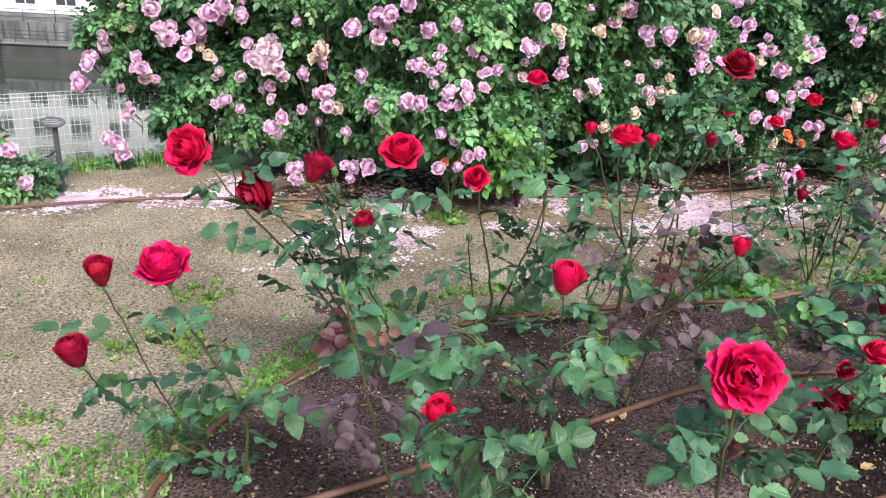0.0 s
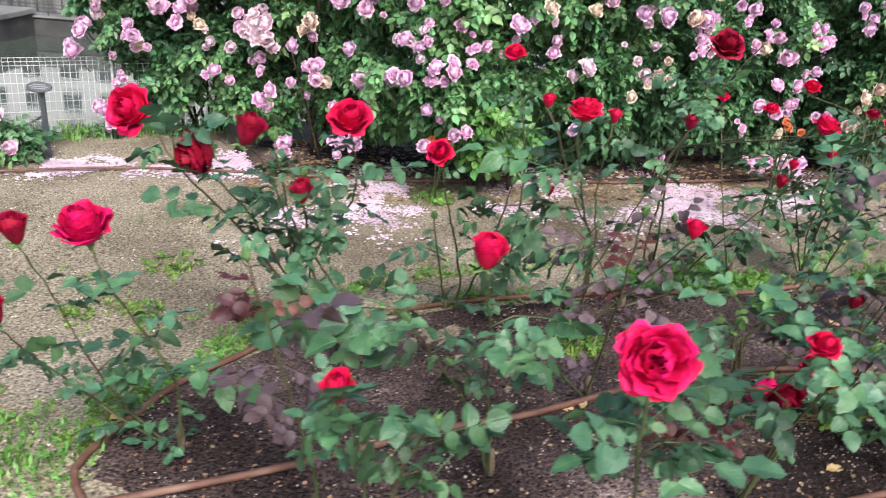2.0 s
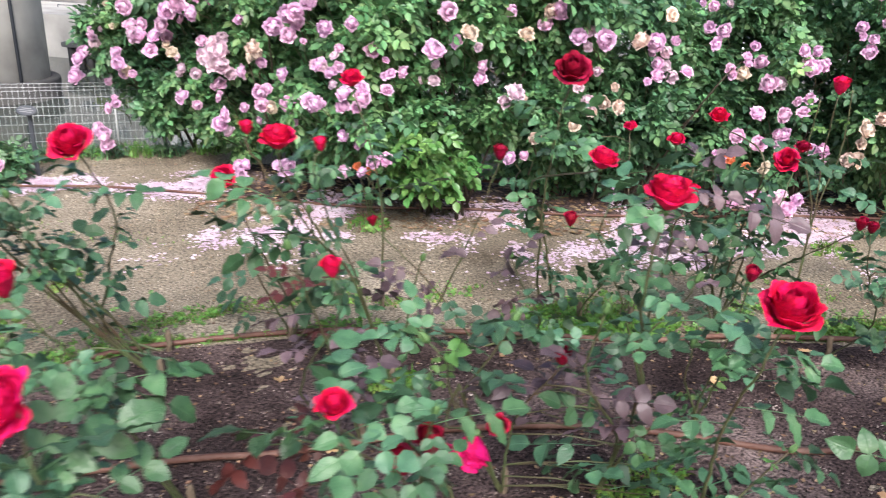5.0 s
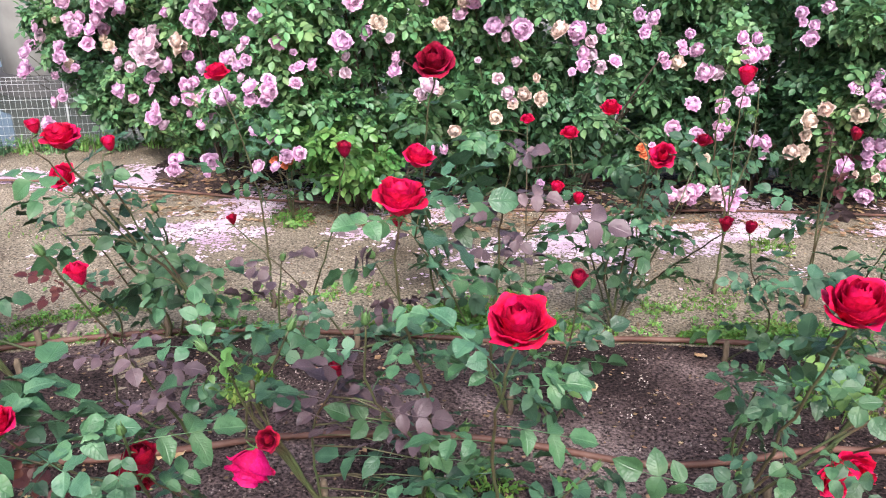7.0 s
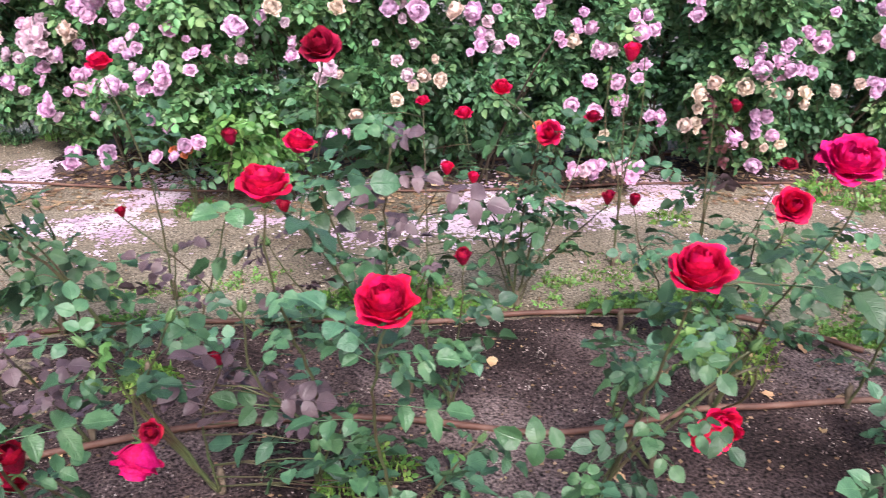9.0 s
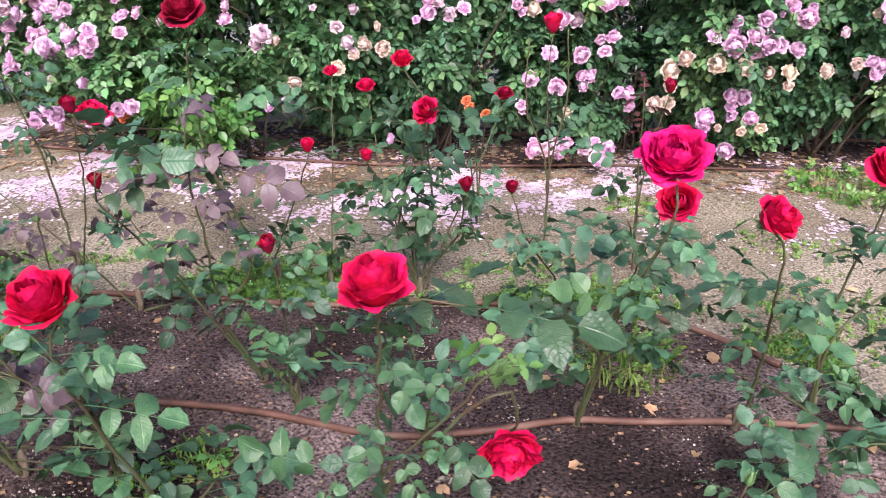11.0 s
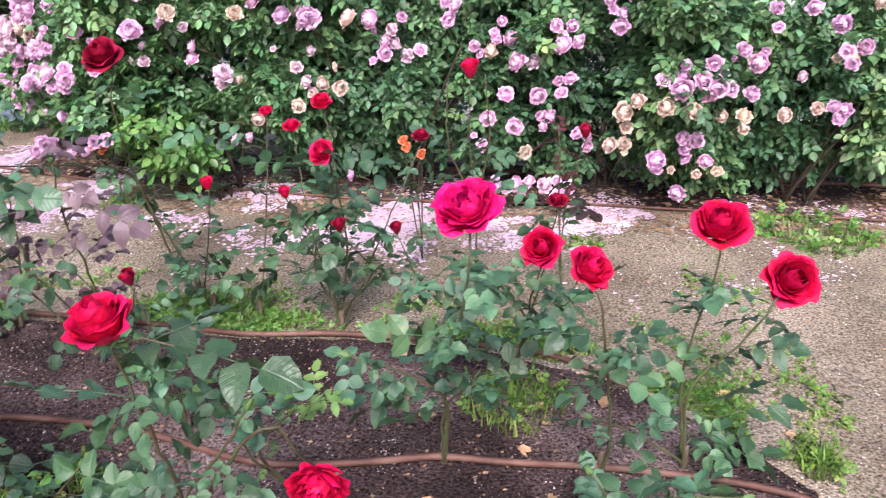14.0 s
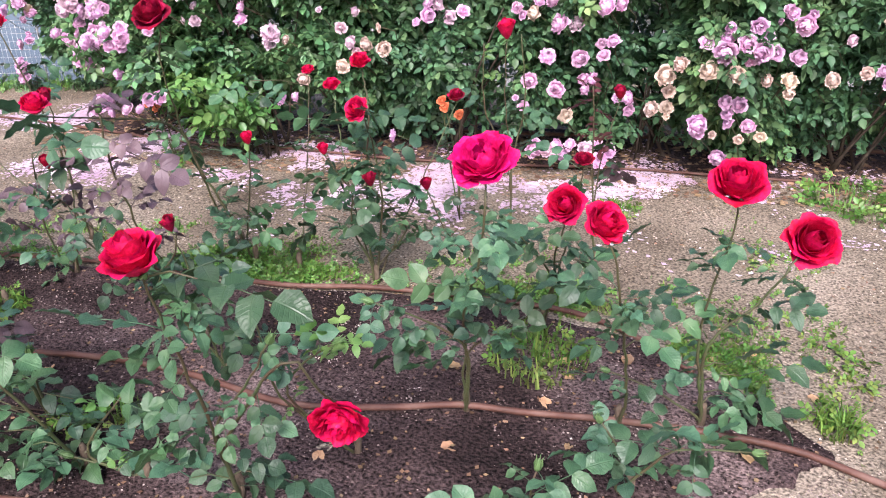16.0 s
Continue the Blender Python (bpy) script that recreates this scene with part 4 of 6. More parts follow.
rose_bush("rose bush with one bright red cup-shaped bloom", (1.46, 1.86), 26,
          [(1.509, 1.595, 0.719, 116, "cup", "red", (0, -0.45, 0.9))],
          {0: [(1.46, 1.69, 0.42), (1.49, 1.61, 0.61)]},
          [],
          {"green": [(1.48, 1.59, 0.61), (1.53, 1.62, 0.58), (1.44, 1.62, 0.59), (1.55, 1.71, 0.49), (1.47, 1.74, 0.36), (1.39, 1.76, 0.2), (1.33, 1.76, 0.1), (1.54, 1.65, 0.62), (1.53, 1.66, 0.55), (1.42, 1.67, 0.44), (1.38, 1.7, 0.32), (1.29, 1.74, 0.15), (1.48, 1.67, 0.56)]})
rose_bush("rose bush with pale new leaves and a dark bud", (1.49, 2.33), 30,
          [(1.539, 2.168, 0.545, 38, "bud", "dark", UP)],
          {0: [(1.49, 2.3, 0.1), (1.53, 2.22, 0.39)]},
          [[(1.49, 2.32, 0.05), (1.44, 2.26, 0.19), (1.44, 2.22, 0.31)], [(1.5, 2.32, 0.05), (1.53, 2.27, 0.23)]],
          {"green": [(1.53, 2.22, 0.36), (1.56, 2.26, 0.28), (1.51, 2.19, 0.43), (1.58, 2.29, 0.33), (1.5, 2.18, 0.28), (1.43, 2.3, 0.11), (1.51, 2.35, 0.09), (1.47, 2.19, 0.33), (1.55, 2.27, 0.4), (1.42, 2.22, 0.38)], "pale": [(1.49, 2.27, 0.14)]})
rose_bush("small rose bush with a purple leafy shoot", (1.36, 2.4), 27,
          [(1.1, 2.2, 0.62, 34, "bud", "dark", UP)],
          {0: [(1.28, 2.27, 0.3), (1.23, 2.19, 0.47), (1.17, 2.11, 0.62)]},
          [[(1.32, 2.3, 0.26), (1.34, 2.24, 0.49), (1.35, 2.19, 0.66), (1.37, 2.17, 0.8)], [(1.31, 2.31, 0.24), (1.4, 2.3, 0.38), (1.43, 2.29, 0.46)]],
          {"purple": [(1.36, 2.17, 0.8), (1.39, 2.11, 0.79), (1.42, 2.17, 0.74), (1.26, 2.23, 0.63), (1.32, 2.12, 0.71), (1.31, 2.27, 0.56), (1.38, 2.24, 0.54), (1.26, 2.21, 0.57), (1.31, 2.22, 0.51), (1.52, 2.16, 0.72), (1.44, 2.26, 0.5), (1.38, 2.22, 0.64)], "green": [(1.25, 2.09, 0.66), (1.29, 2.08, 0.73), (1.2, 2.1, 0.75), (1.3, 2.17, 0.57), (1.28, 2.12, 0.57), (1.25, 2.22, 0.32), (1.22, 2.31, 0.2), (1.33, 2.25, 0.39)]})
rose_bush("bushy rose with several small red blooms beside the path", (1.6, 2.99), 28,
          [(1.378, 3.114, 0.647, 66, "cup", "red", UP), (1.503, 3.10, 0.742, 76, "cup", "red", (0.1, -0.4, 0.9)), (1.684, 2.79, 0.685, 82, "cup", "red", CAM), (1.805, 3.2, 0.64, 62, "cup", "dark", UP), (1.442, 2.95, 0.475, 36, "bud", "red", UP), (1.861, 2.566, 0.576, 36, "bud", "dark", UP)],
          {1: [(1.59, 2.98, 0.07), (1.61, 2.94, 0.38), (1.64, 2.92, 0.65)], 2: [(1.61, 2.99, 0.07), (1.65, 2.97, 0.34), (1.64, 2.94, 0.52)], 5: [(1.61, 2.99, 0.07), (1.71, 3.02, 0.21)]},
          [[(1.59, 2.98, 0.07), (1.55, 2.93, 0.25), (1.6, 2.93, 0.48)]],
          {"green": [(1.58, 2.97, 0.5), (1.63, 3.03, 0.48), (1.7, 2.96, 0.6), (1.64, 2.88, 0.46), (1.71, 2.91, 0.41), (1.55, 2.92, 0.32), (1.55, 2.99, 0.21), (1.64, 2.99, 0.24), (1.69, 3.05, 0.17), (1.62, 2.95, 0.15), (1.66, 3.02, 0.13), (1.56, 2.89, 0.39), (1.75, 3.02, 0.24), (1.54, 2.79, 0.63), (1.76, 2.88, 0.69), (1.66, 2.93, 0.45), (1.64, 2.89, 0.36), (1.81, 2.99, 0.32), (1.54, 2.99, 0.07), (1.69, 2.99, 0.32), (1.44, 3.08, 0.08), (1.72, 3.06, 0.34), (1.56, 2.87, 0.45)]}, 0.9)
rose_bush("rose bush with a velvety dark red bloom", (1.86, 1.95), 29,
          [(1.982, 1.676, 0.787, 112, "cup", "red", (-0.1, -0.35, 1)), (2.115, 2.0, 0.278, 128, "open", "red", (0.35, -0.8, -0.2))],
          {0: [(1.92, 1.84, 0.32), (1.94, 1.78, 0.49), (1.97, 1.72, 0.65), (1.98, 1.69, 0.74)], 1: [(1.91, 1.88, 0.23), (2.11, 1.85, 0.52), (2.14, 1.91, 0.43)]},
          [[(1.91, 1.86, 0.28), (2.02, 1.84, 0.44), (2.11, 1.82, 0.58)]],
          {"green": [(1.88, 1.71, 0.62), (1.94, 1.74, 0.58), (1.92, 1.75, 0.49), (1.98, 1.76, 0.63), (2.07, 1.72, 0.72), (2.16, 1.69, 0.78), (1.95, 1.75, 0.54), (1.95, 1.86, 0.38), (1.88, 1.81, 0.31), (1.82, 1.81, 0.24), (1.89, 1.9, 0.23), (2.02, 1.85, 0.36), (1.94, 1.91, 0.2), (1.79, 1.93, 0.06), (1.98, 1.96, 0.13), (1.91, 1.96, 0.06), (1.74, 1.85, 0.1), (1.91, 1.83, 0.4), (2.07, 1.85, 0.43), (1.88, 1.93, 0.11), (1.79, 1.79, 0.32), (2.01, 1.77, 0.72), (1.99, 1.71, 0.68)]})
rose_bush("low rose bush with broad pale green leaves", (2.02, 2.2), 45,
          [],
          {},
          [[(1.91, 2.07, 0.23), (1.92, 2.02, 0.39), (1.92, 2, 0.48)], [(1.92, 2.08, 0.23), (1.99, 2.07, 0.35), (2.06, 2.08, 0.41)]],
          {"green": [(1.93, 1.97, 0.48), (1.96, 2.05, 0.46), (1.87, 1.98, 0.4), (1.93, 2.02, 0.42), (1.98, 2.08, 0.31)], "pale": [(2.04, 2.06, 0.49), (2.1, 2.02, 0.44), (2.04, 2.05, 0.41), (1.9, 2.12, 0.22)]})
rose_bush("straggling low rose shoot on the dark soil", (1.62, 1.9), 46,
          [],
          {},
          [[(1.51, 1.84, 0.08), (1.57, 1.85, 0.19), (1.63, 1.87, 0.27)], [(1.51, 1.84, 0.06), (1.48, 1.82, 0.08)]],
          {"green": [(1.58, 1.83, 0.22), (1.66, 1.86, 0.29), (1.58, 1.82, 0.13), (1.46, 1.83, 0.05), (1.54, 1.87, 0.05), (1.49, 1.78, 0.13), (1.63, 1.9, 0.22), (1.58, 1.87, 0.16)], "pale": [(1.51, 1.87, 0.05), (1.58, 1.82, 0.26)]})
rose_bush("thin upright rose shoot with a closed red bud", (1.12, 2.93), 31,
          [(1.415, 2.62, 0.608, 36, "bud", "red", UP)],
          {0: [(1.14, 2.87, 0.1), (1.31, 2.73, 0.4)]},
          [],
          {"green": [(1.27, 2.77, 0.42), (1.24, 2.72, 0.39), (1.36, 2.75, 0.4), (1.32, 2.81, 0.27), (1.21, 2.77, 0.27), (1.24, 2.92, 0.16), (1.21, 2.84, 0.18), (1.07, 2.85, 0.15)]})
rose_bush("rose bush with purple shoots near the sandy path", (0.62, 2.56), 32,
          [(0.88, 2.4, 0.72, 40, "bud", "dark", UP)],
          {},
          [[(0.59, 2.53, 0.07), (0.64, 2.46, 0.3), (0.66, 2.44, 0.36)]],
          {"purple": [(0.55, 2.46, 0.31), (0.53, 2.52, 0.22), (0.63, 2.52, 0.23), (0.52, 2.46, 0.21), (0.78, 2.36, 0.43), (0.61, 2.51, 0.18), (0.76, 2.48, 0.41)], "green": [(0.65, 2.56, 0.06), (0.62, 2.55, 0.1), (0.75, 2.49, 0.22), (0.54, 2.49, 0.12)]})
rose_bush("rose bush with small bronze leaves", (0.82, 2.6), 33,
          [(0.5, 2.45, 0.46, 30, "bud", "dark", UP)],
          {},
          [[(1.01, 2.6, 0.11), (0.95, 2.53, 0.29), (0.92, 2.5, 0.38)]],
          {"purple": [(0.92, 2.47, 0.34), (0.89, 2.61, 0.21), (0.99, 2.57, 0.23), (0.93, 2.54, 0.19), (0.97, 2.43, 0.43)], "green": [(1.03, 2.58, 0.14), (0.93, 2.67, 0.06), (1.06, 2.61, 0.18), (0.98, 2.58, 0.06), (0.85, 2.65, 0.11)]})
rose_bush("grafted rose bush with one wide cerise bloom", (2.19, 2.47), 34,
          [(2.331, 2.225, 0.823, 136, "open", "cerise", (0, -0.55, 0.85))],
          {0: [(2.23, 2.39, 0.23), (2.25, 2.32, 0.4), (2.32, 2.25, 0.6), (2.35, 2.2, 0.74)]},
          [[(2.24, 2.37, 0.27), (2.18, 2.29, 0.38), (2.08, 2.21, 0.45)], [(2.23, 2.38, 0.25), (2.31, 2.38, 0.34)]],
          {"green": [(2.09, 2.27, 0.41), (2.17, 2.31, 0.38), (2.13, 2.33, 0.3), (2.19, 2.4, 0.24), (2.27, 2.38, 0.33), (2.32, 2.43, 0.3), (2.34, 2.2, 0.69), (2.34, 2.33, 0.56), (2.06, 2.2, 0.46), (2.35, 2.28, 0.7), (2.25, 2.21, 0.49), (2.26, 2.33, 0.43), (2.11, 2.3, 0.36), (2.17, 2.33, 0.26), (2.29, 2.36, 0.39), (2.34, 2.38, 0.39), (2.3, 2.25, 0.56)]}, 0.4)
rose_bush("rose bush with a ruffled red bloom by the hose", (2.22, 2.98), 35,
          [(2.356, 2.691, 0.554, 118, "cup", "red", CAM), (2.355, 2.824, 0.631, 56, "cup", "dark", UP)],
          {0: [(2.29, 2.83, 0.25), (2.34, 2.7, 0.44)]},
          [[(2.29, 2.83, 0.25), (2.27, 2.68, 0.42), (2.25, 2.57, 0.54)]],
          {"green": [(2.24, 2.6, 0.49), (2.25, 2.77, 0.34), (2.31, 2.81, 0.33), (2.32, 2.63, 0.51), (2.38, 2.74, 0.41), (2.25, 2.66, 0.44), (2.28, 2.83, 0.28), (2.35, 2.76, 0.31), (2.19, 2.65, 0.41), (2.24, 2.75, 0.28), (2.22, 2.6, 0.5), (2.31, 2.68, 0.46), (2.36, 2.67, 0.42), (2.46, 2.8, 0.36), (2.19, 2.64, 0.51), (2.54, 2.9, 0.21), (2.37, 2.86, 0.25)]})
rose_bush("thin rose shoot with a dark closed bud by the verge", (1.95, 2.9), 49,
          [(1.94, 2.73, 0.52, 34, "bud", "dark", UP)],
          {0: [(2.06, 2.89, 0.15), (1.97, 2.78, 0.37)]},
          [],
          {"green": [(2.04, 2.79, 0.31), (1.98, 2.73, 0.31), (1.95, 2.9, 0.17), (1.94, 2.78, 0.38), (2.01, 2.9, 0.36), (2.13, 2.88, 0.3), (2.07, 2.81, 0.4), (1.99, 2.85, 0.13)]}, 0.5)
rose_bush("rose bush with one bowed red bud", (2.57, 2.58), 36,
          [(2.54, 2.374, 0.671, 104, "cup", "red", (0.6, -0.3, 0.6))],
          {0: [(2.59, 2.55, 0.14), (2.58, 2.45, 0.42), (2.56, 2.37, 0.62)]},
          [],
          {"green": [(2.52, 2.37, 0.5), (2.58, 2.42, 0.5), (2.6, 2.5, 0.35), (2.55, 2.42, 0.36), (2.67, 2.54, 0.35), (2.65, 2.41, 0.46), (2.62, 2.46, 0.48), (2.58, 2.39, 0.44)]})
rose_bush("rose bush with two bright red blooms at the bed end", (2.76, 2.7), 37,
          [(2.764, 2.55, 0.737, 128, "cup", "red", (0, -0.5, 0.85)), (2.927, 2.742, 0.553, 146, "cup", "red", (0.3, -0.75, 0.65))],
          {0: [(2.76, 2.7, 0.02), (2.73, 2.63, 0.3), (2.75, 2.61, 0.49), (2.77, 2.59, 0.62)], 1: [(2.76, 2.69, 0.05), (2.75, 2.64, 0.28), (2.84, 2.67, 0.4), (2.9, 2.68, 0.52)]},
          [[(2.75, 2.69, 0.03), (2.63, 2.62, 0.13), (2.54, 2.56, 0.19)]],
          {"green": [(2.78, 2.55, 0.59), (2.76, 2.63, 0.49), (2.9, 2.66, 0.49), (2.9, 2.67, 0.4), (2.73, 2.6, 0.38), (2.79, 2.68, 0.3), (2.85, 2.7, 0.23), (2.77, 2.66, 0.23), (2.71, 2.69, 0.16), (2.88, 2.71, 0.13), (2.57, 2.56, 0.18), (2.67, 2.61, 0.16), (2.75, 2.73, 0.07), (2.7, 2.66, 0.26), (2.82, 2.76, 0.11), (2.64, 2.62, 0.11), (2.89, 2.73, 0.19), (2.79, 2.75, 0.05), (2.84, 2.64, 0.49), (2.79, 2.64, 0.58), (2.84, 2.77, 0.05)]})
rose_bush("low leafy rose bush without blooms", (2.66, 2.36), 38,
          [],
          {},
          [[(2.63, 2.35, 0.02), (2.64, 2.3, 0.17), (2.6, 2.27, 0.26)], [(2.64, 2.35, 0.02), (2.75, 2.36, 0.17), (2.9, 2.43, 0.17)]],
          {"green": [(2.59, 2.24, 0.27), (2.64, 2.29, 0.2), (2.73, 2.34, 0.18), (2.81, 2.44, 0.15), (2.91, 2.53, 0.1), (2.68, 2.34, 0.11), (2.57, 2.27, 0.15), (2.77, 2.27, 0.29), (2.7, 2.33, 0.24), (2.62, 2.32, 0.09), (2.79, 2.36, 0.14)]})
rose_bush("low leafy rose bush on bare soil", (2.45, 2.05), 39,
          [],
          {},
          [[(2.52, 2.04, 0.18), (2.54, 2.04, 0.29)]],
          {"green": [(2.46, 2.03, 0.24), (2.55, 2, 0.34), (2.56, 2.05, 0.25), (2.59, 2.07, 0.22), (2.51, 1.99, 0.26), (2.43, 2.02, 0.21)]})
rose_bush("rose bush with red new shoots before the pink shrubs", (2.25, 3.42), 40,
          [(2.29, 3.4, 0.655, 40, "bud", "dark", UP)],
          {},
          [[(2.23, 3.39, 0.33), (2.22, 3.38, 0.51), (2.21, 3.36, 0.68)]],
          {"red": [(2.19, 3.43, 0.63), (2.21, 3.27, 0.63), (2.28, 3.31, 0.62), (2.22, 3.41, 0.54), (2.22, 3.38, 0.5), (2.28, 3.33, 0.48), (2.19, 3.33, 0.69)], "purple": [(2.33, 3.43, 0.41)], "green": [(2.27, 3.46, 0.5), (2.17, 3.39, 0.34), (2.22, 3.5, 0.33), (2.12, 3.42, 0.38), (2.27, 3.46, 0.31)]})
rose_bush("thin rose bush with one high red bud", (1.93, 3.42), 41,
          [(1.915, 3.34, 0.832, 58, "bud", "red", UP)],
          {0: [(1.93, 3.39, 0.34), (1.91, 3.36, 0.59)]},
          [[(1.93, 3.39, 0.34), (1.97, 3.39, 0.57), (1.96, 3.36, 0.82)], [(1.92, 3.39, 0.34), (1.85, 3.33, 0.57), (1.85, 3.31, 0.79)]],
          {"green": [(1.91, 3.43, 0.57), (1.87, 3.43, 0.52), (1.96, 3.44, 0.5), (2.05, 3.34, 0.59), (1.77, 3.34, 0.59), (1.89, 3.36, 0.47), (1.94, 3.5, 0.39)], "pale": [(1.89, 3.34, 0.69), (1.94, 3.4, 0.72), (1.85, 3.33, 0.72)]})
rose_bush("rose bush with small red blooms at the bed's far edge", (1.3, 2.95), 48,
          [(1.219, 3.2, 0.66, 52, "cup", "red", UP)],
          {},
          [],
          {"green": [(1.41, 3.08, 0.35), (1.45, 2.99, 0.45), (1.54, 2.97, 0.51), (1.64, 3.02, 0.4), (1.35, 2.93, 0.29), (1.54, 3, 0.2), (1.58, 2.99, 0.27), (1.1, 2.95, 0.67), (1.14, 3.06, 0.56), (1.26, 2.92, 0.47), (1.41, 2.97, 0.51), (1.57, 2.98, 0.59), (1.73, 3.06, 0.38), (1.52, 2.91, 0.38)]}, 0.6)


# ---- the pink rose shrubs along the canal ----
BLOOM_LINE = [(-1.85, 4.27), (-0.9, 3.97), (-0.5, 3.82), (-0.2, 3.52), (0.0, 3.38), (0.15, 3.4), (0.7, 3.66), (1.2, 3.85), (1.5, 4.12), (2.0, 4.3), (2.5, 4.2), (3.0, 4.5), (3.6, 4.9), (4.5, 5.35)]


def front(x):
    """The line that the pink blooms keep to."""
    return line_at(x, BLOOM_LINE)


HEDGE_TOP = [(-1.9, 0.85), (-1.5, 1.1), (-1.0, 1.3), (0.4, 1.3), (1.0, 1.12), (1.5, 1.0), (1.9, 1.25), (2.4, 1.1), (2.75, 0.9), (3.1, 1.15), (3.6, 1.35), (4.5, 1.35)]


def scatter_leaves(name, spots, size, mat, r, up=0.35):
    """Many five-fold leaves in one mesh: spots are (x, y, z, outward azimuth)."""
    tv, tf = [], []
    for y, side, ln in ((0.35, -1, 0.42), (0.37, 1, 0.42), (0.62, -1, 0.5), (0.64, 1, 0.5), (0.85, 0, 0.58)):
        w = ln * 0.33
        v = np.array([(0, 0, 0), (-w * 0.85, ln * 0.28, 0.04), (-w * 0.9, ln * 0.62, 0.03), (0, ln, -0.08), (w * 0.9, ln * 0.62, 0.03), (w * 0.85, ln * 0.28, 0.04)])
        a = -side * 1.05
        c, s = math.cos(a), math.sin(a)
        v = v @ np.array([(c, s, 0), (-s, c, 0), (0, 0, 1)]) + np.array((0, y, 0))
        k = len(tv)
        tv.extend(v.tolist())
        tf += [(k, k + 2, k + 1), (k, k + 3, k + 2), (k, k + 4, k + 3), (k, k + 5, k + 4)]
    tv, tf = np.array(tv), np.array(tf)
    spots = np.asarray(spots)
    n = len(spots)
    az = spots[:, 3] + r.normal(0, 1.1, n)
    el = r.normal(up - 0.7, 0.55, n)
    Y = np.stack([np.cos(az) * np.cos(el), np.sin(az) * np.cos(el), np.sin(el)], 1)
    X = np.stack([np.sin(az), -np.cos(az), 0 * az], 1)
    roll = r.normal(0, 0.7, n)[:, None]
    Z = np.cross(X, Y)
    X, Z = X * np.cos(roll) + Z * np.sin(roll), Z * np.cos(roll) - X * np.sin(roll)
    sc = (size * r.uniform(0.7, 1.25, n))[:, None, None]
    V = (tv[None, :, 0:1] * X[:, None] + tv[None, :, 1:2] * Y[:, None] + tv[None, :, 2:3] * Z[:, None]) * sc + spots[:, None, :3]
    F = tf[None] + (np.arange(n) * len(tv))[:, None, None]
    me = bpy.data.meshes.new(name)
    me.from_pydata(V.reshape(-1, 3).tolist(), [], F.reshape(-1, 3).tolist())
    me.materials.append(mat)
    me.polygons.foreach_set("use_smooth", [True] * len(me.polygons))
    return me


def small_bloom(kind, seed):
    """A many-petalled bloom of one joined mesh, one metre across."""
    r = np.random.default_rng(seed)
    pieces, turn = [], 0.0
    layers = LAYERS["rosette"] if kind != "ball" else [(5, 0.09, 0.60, 0), (8, 0.17, 0.66, 0.0), (9, 0.25, 0.67, 0.0), (10, 0.33, 0.63, 0.06), (10, 0.40, 0.54, 0.16), (9, 0.45, 0.42, 0.32), (8, 0.47, 0.26, 0.5)]
    for n, rad, h, o in layers:
        turn += r.uniform(0.5, 1.2)
        for k in range(n):
            pieces.append(petal(turn + 2 * math.pi * k / n + r.uniform(-0.2, 0.2), math.pi / n * 1.35, rad * r.uniform(0.9, 1.08), h * r.uniform(0.88, 1.08), o * r.uniform(0.7, 1.3), r, 4, 5, 1.6, 0.1))
    return join(pieces)


SMALL = {k: [mesh_of("pink_bloom", *small_bloom("rosette" if i == 4 else "ball", 40 + i), mat) for i in range(5)] for k, mat in (("p", PINK), ("w", BLUSH), ("c", CREAM))}


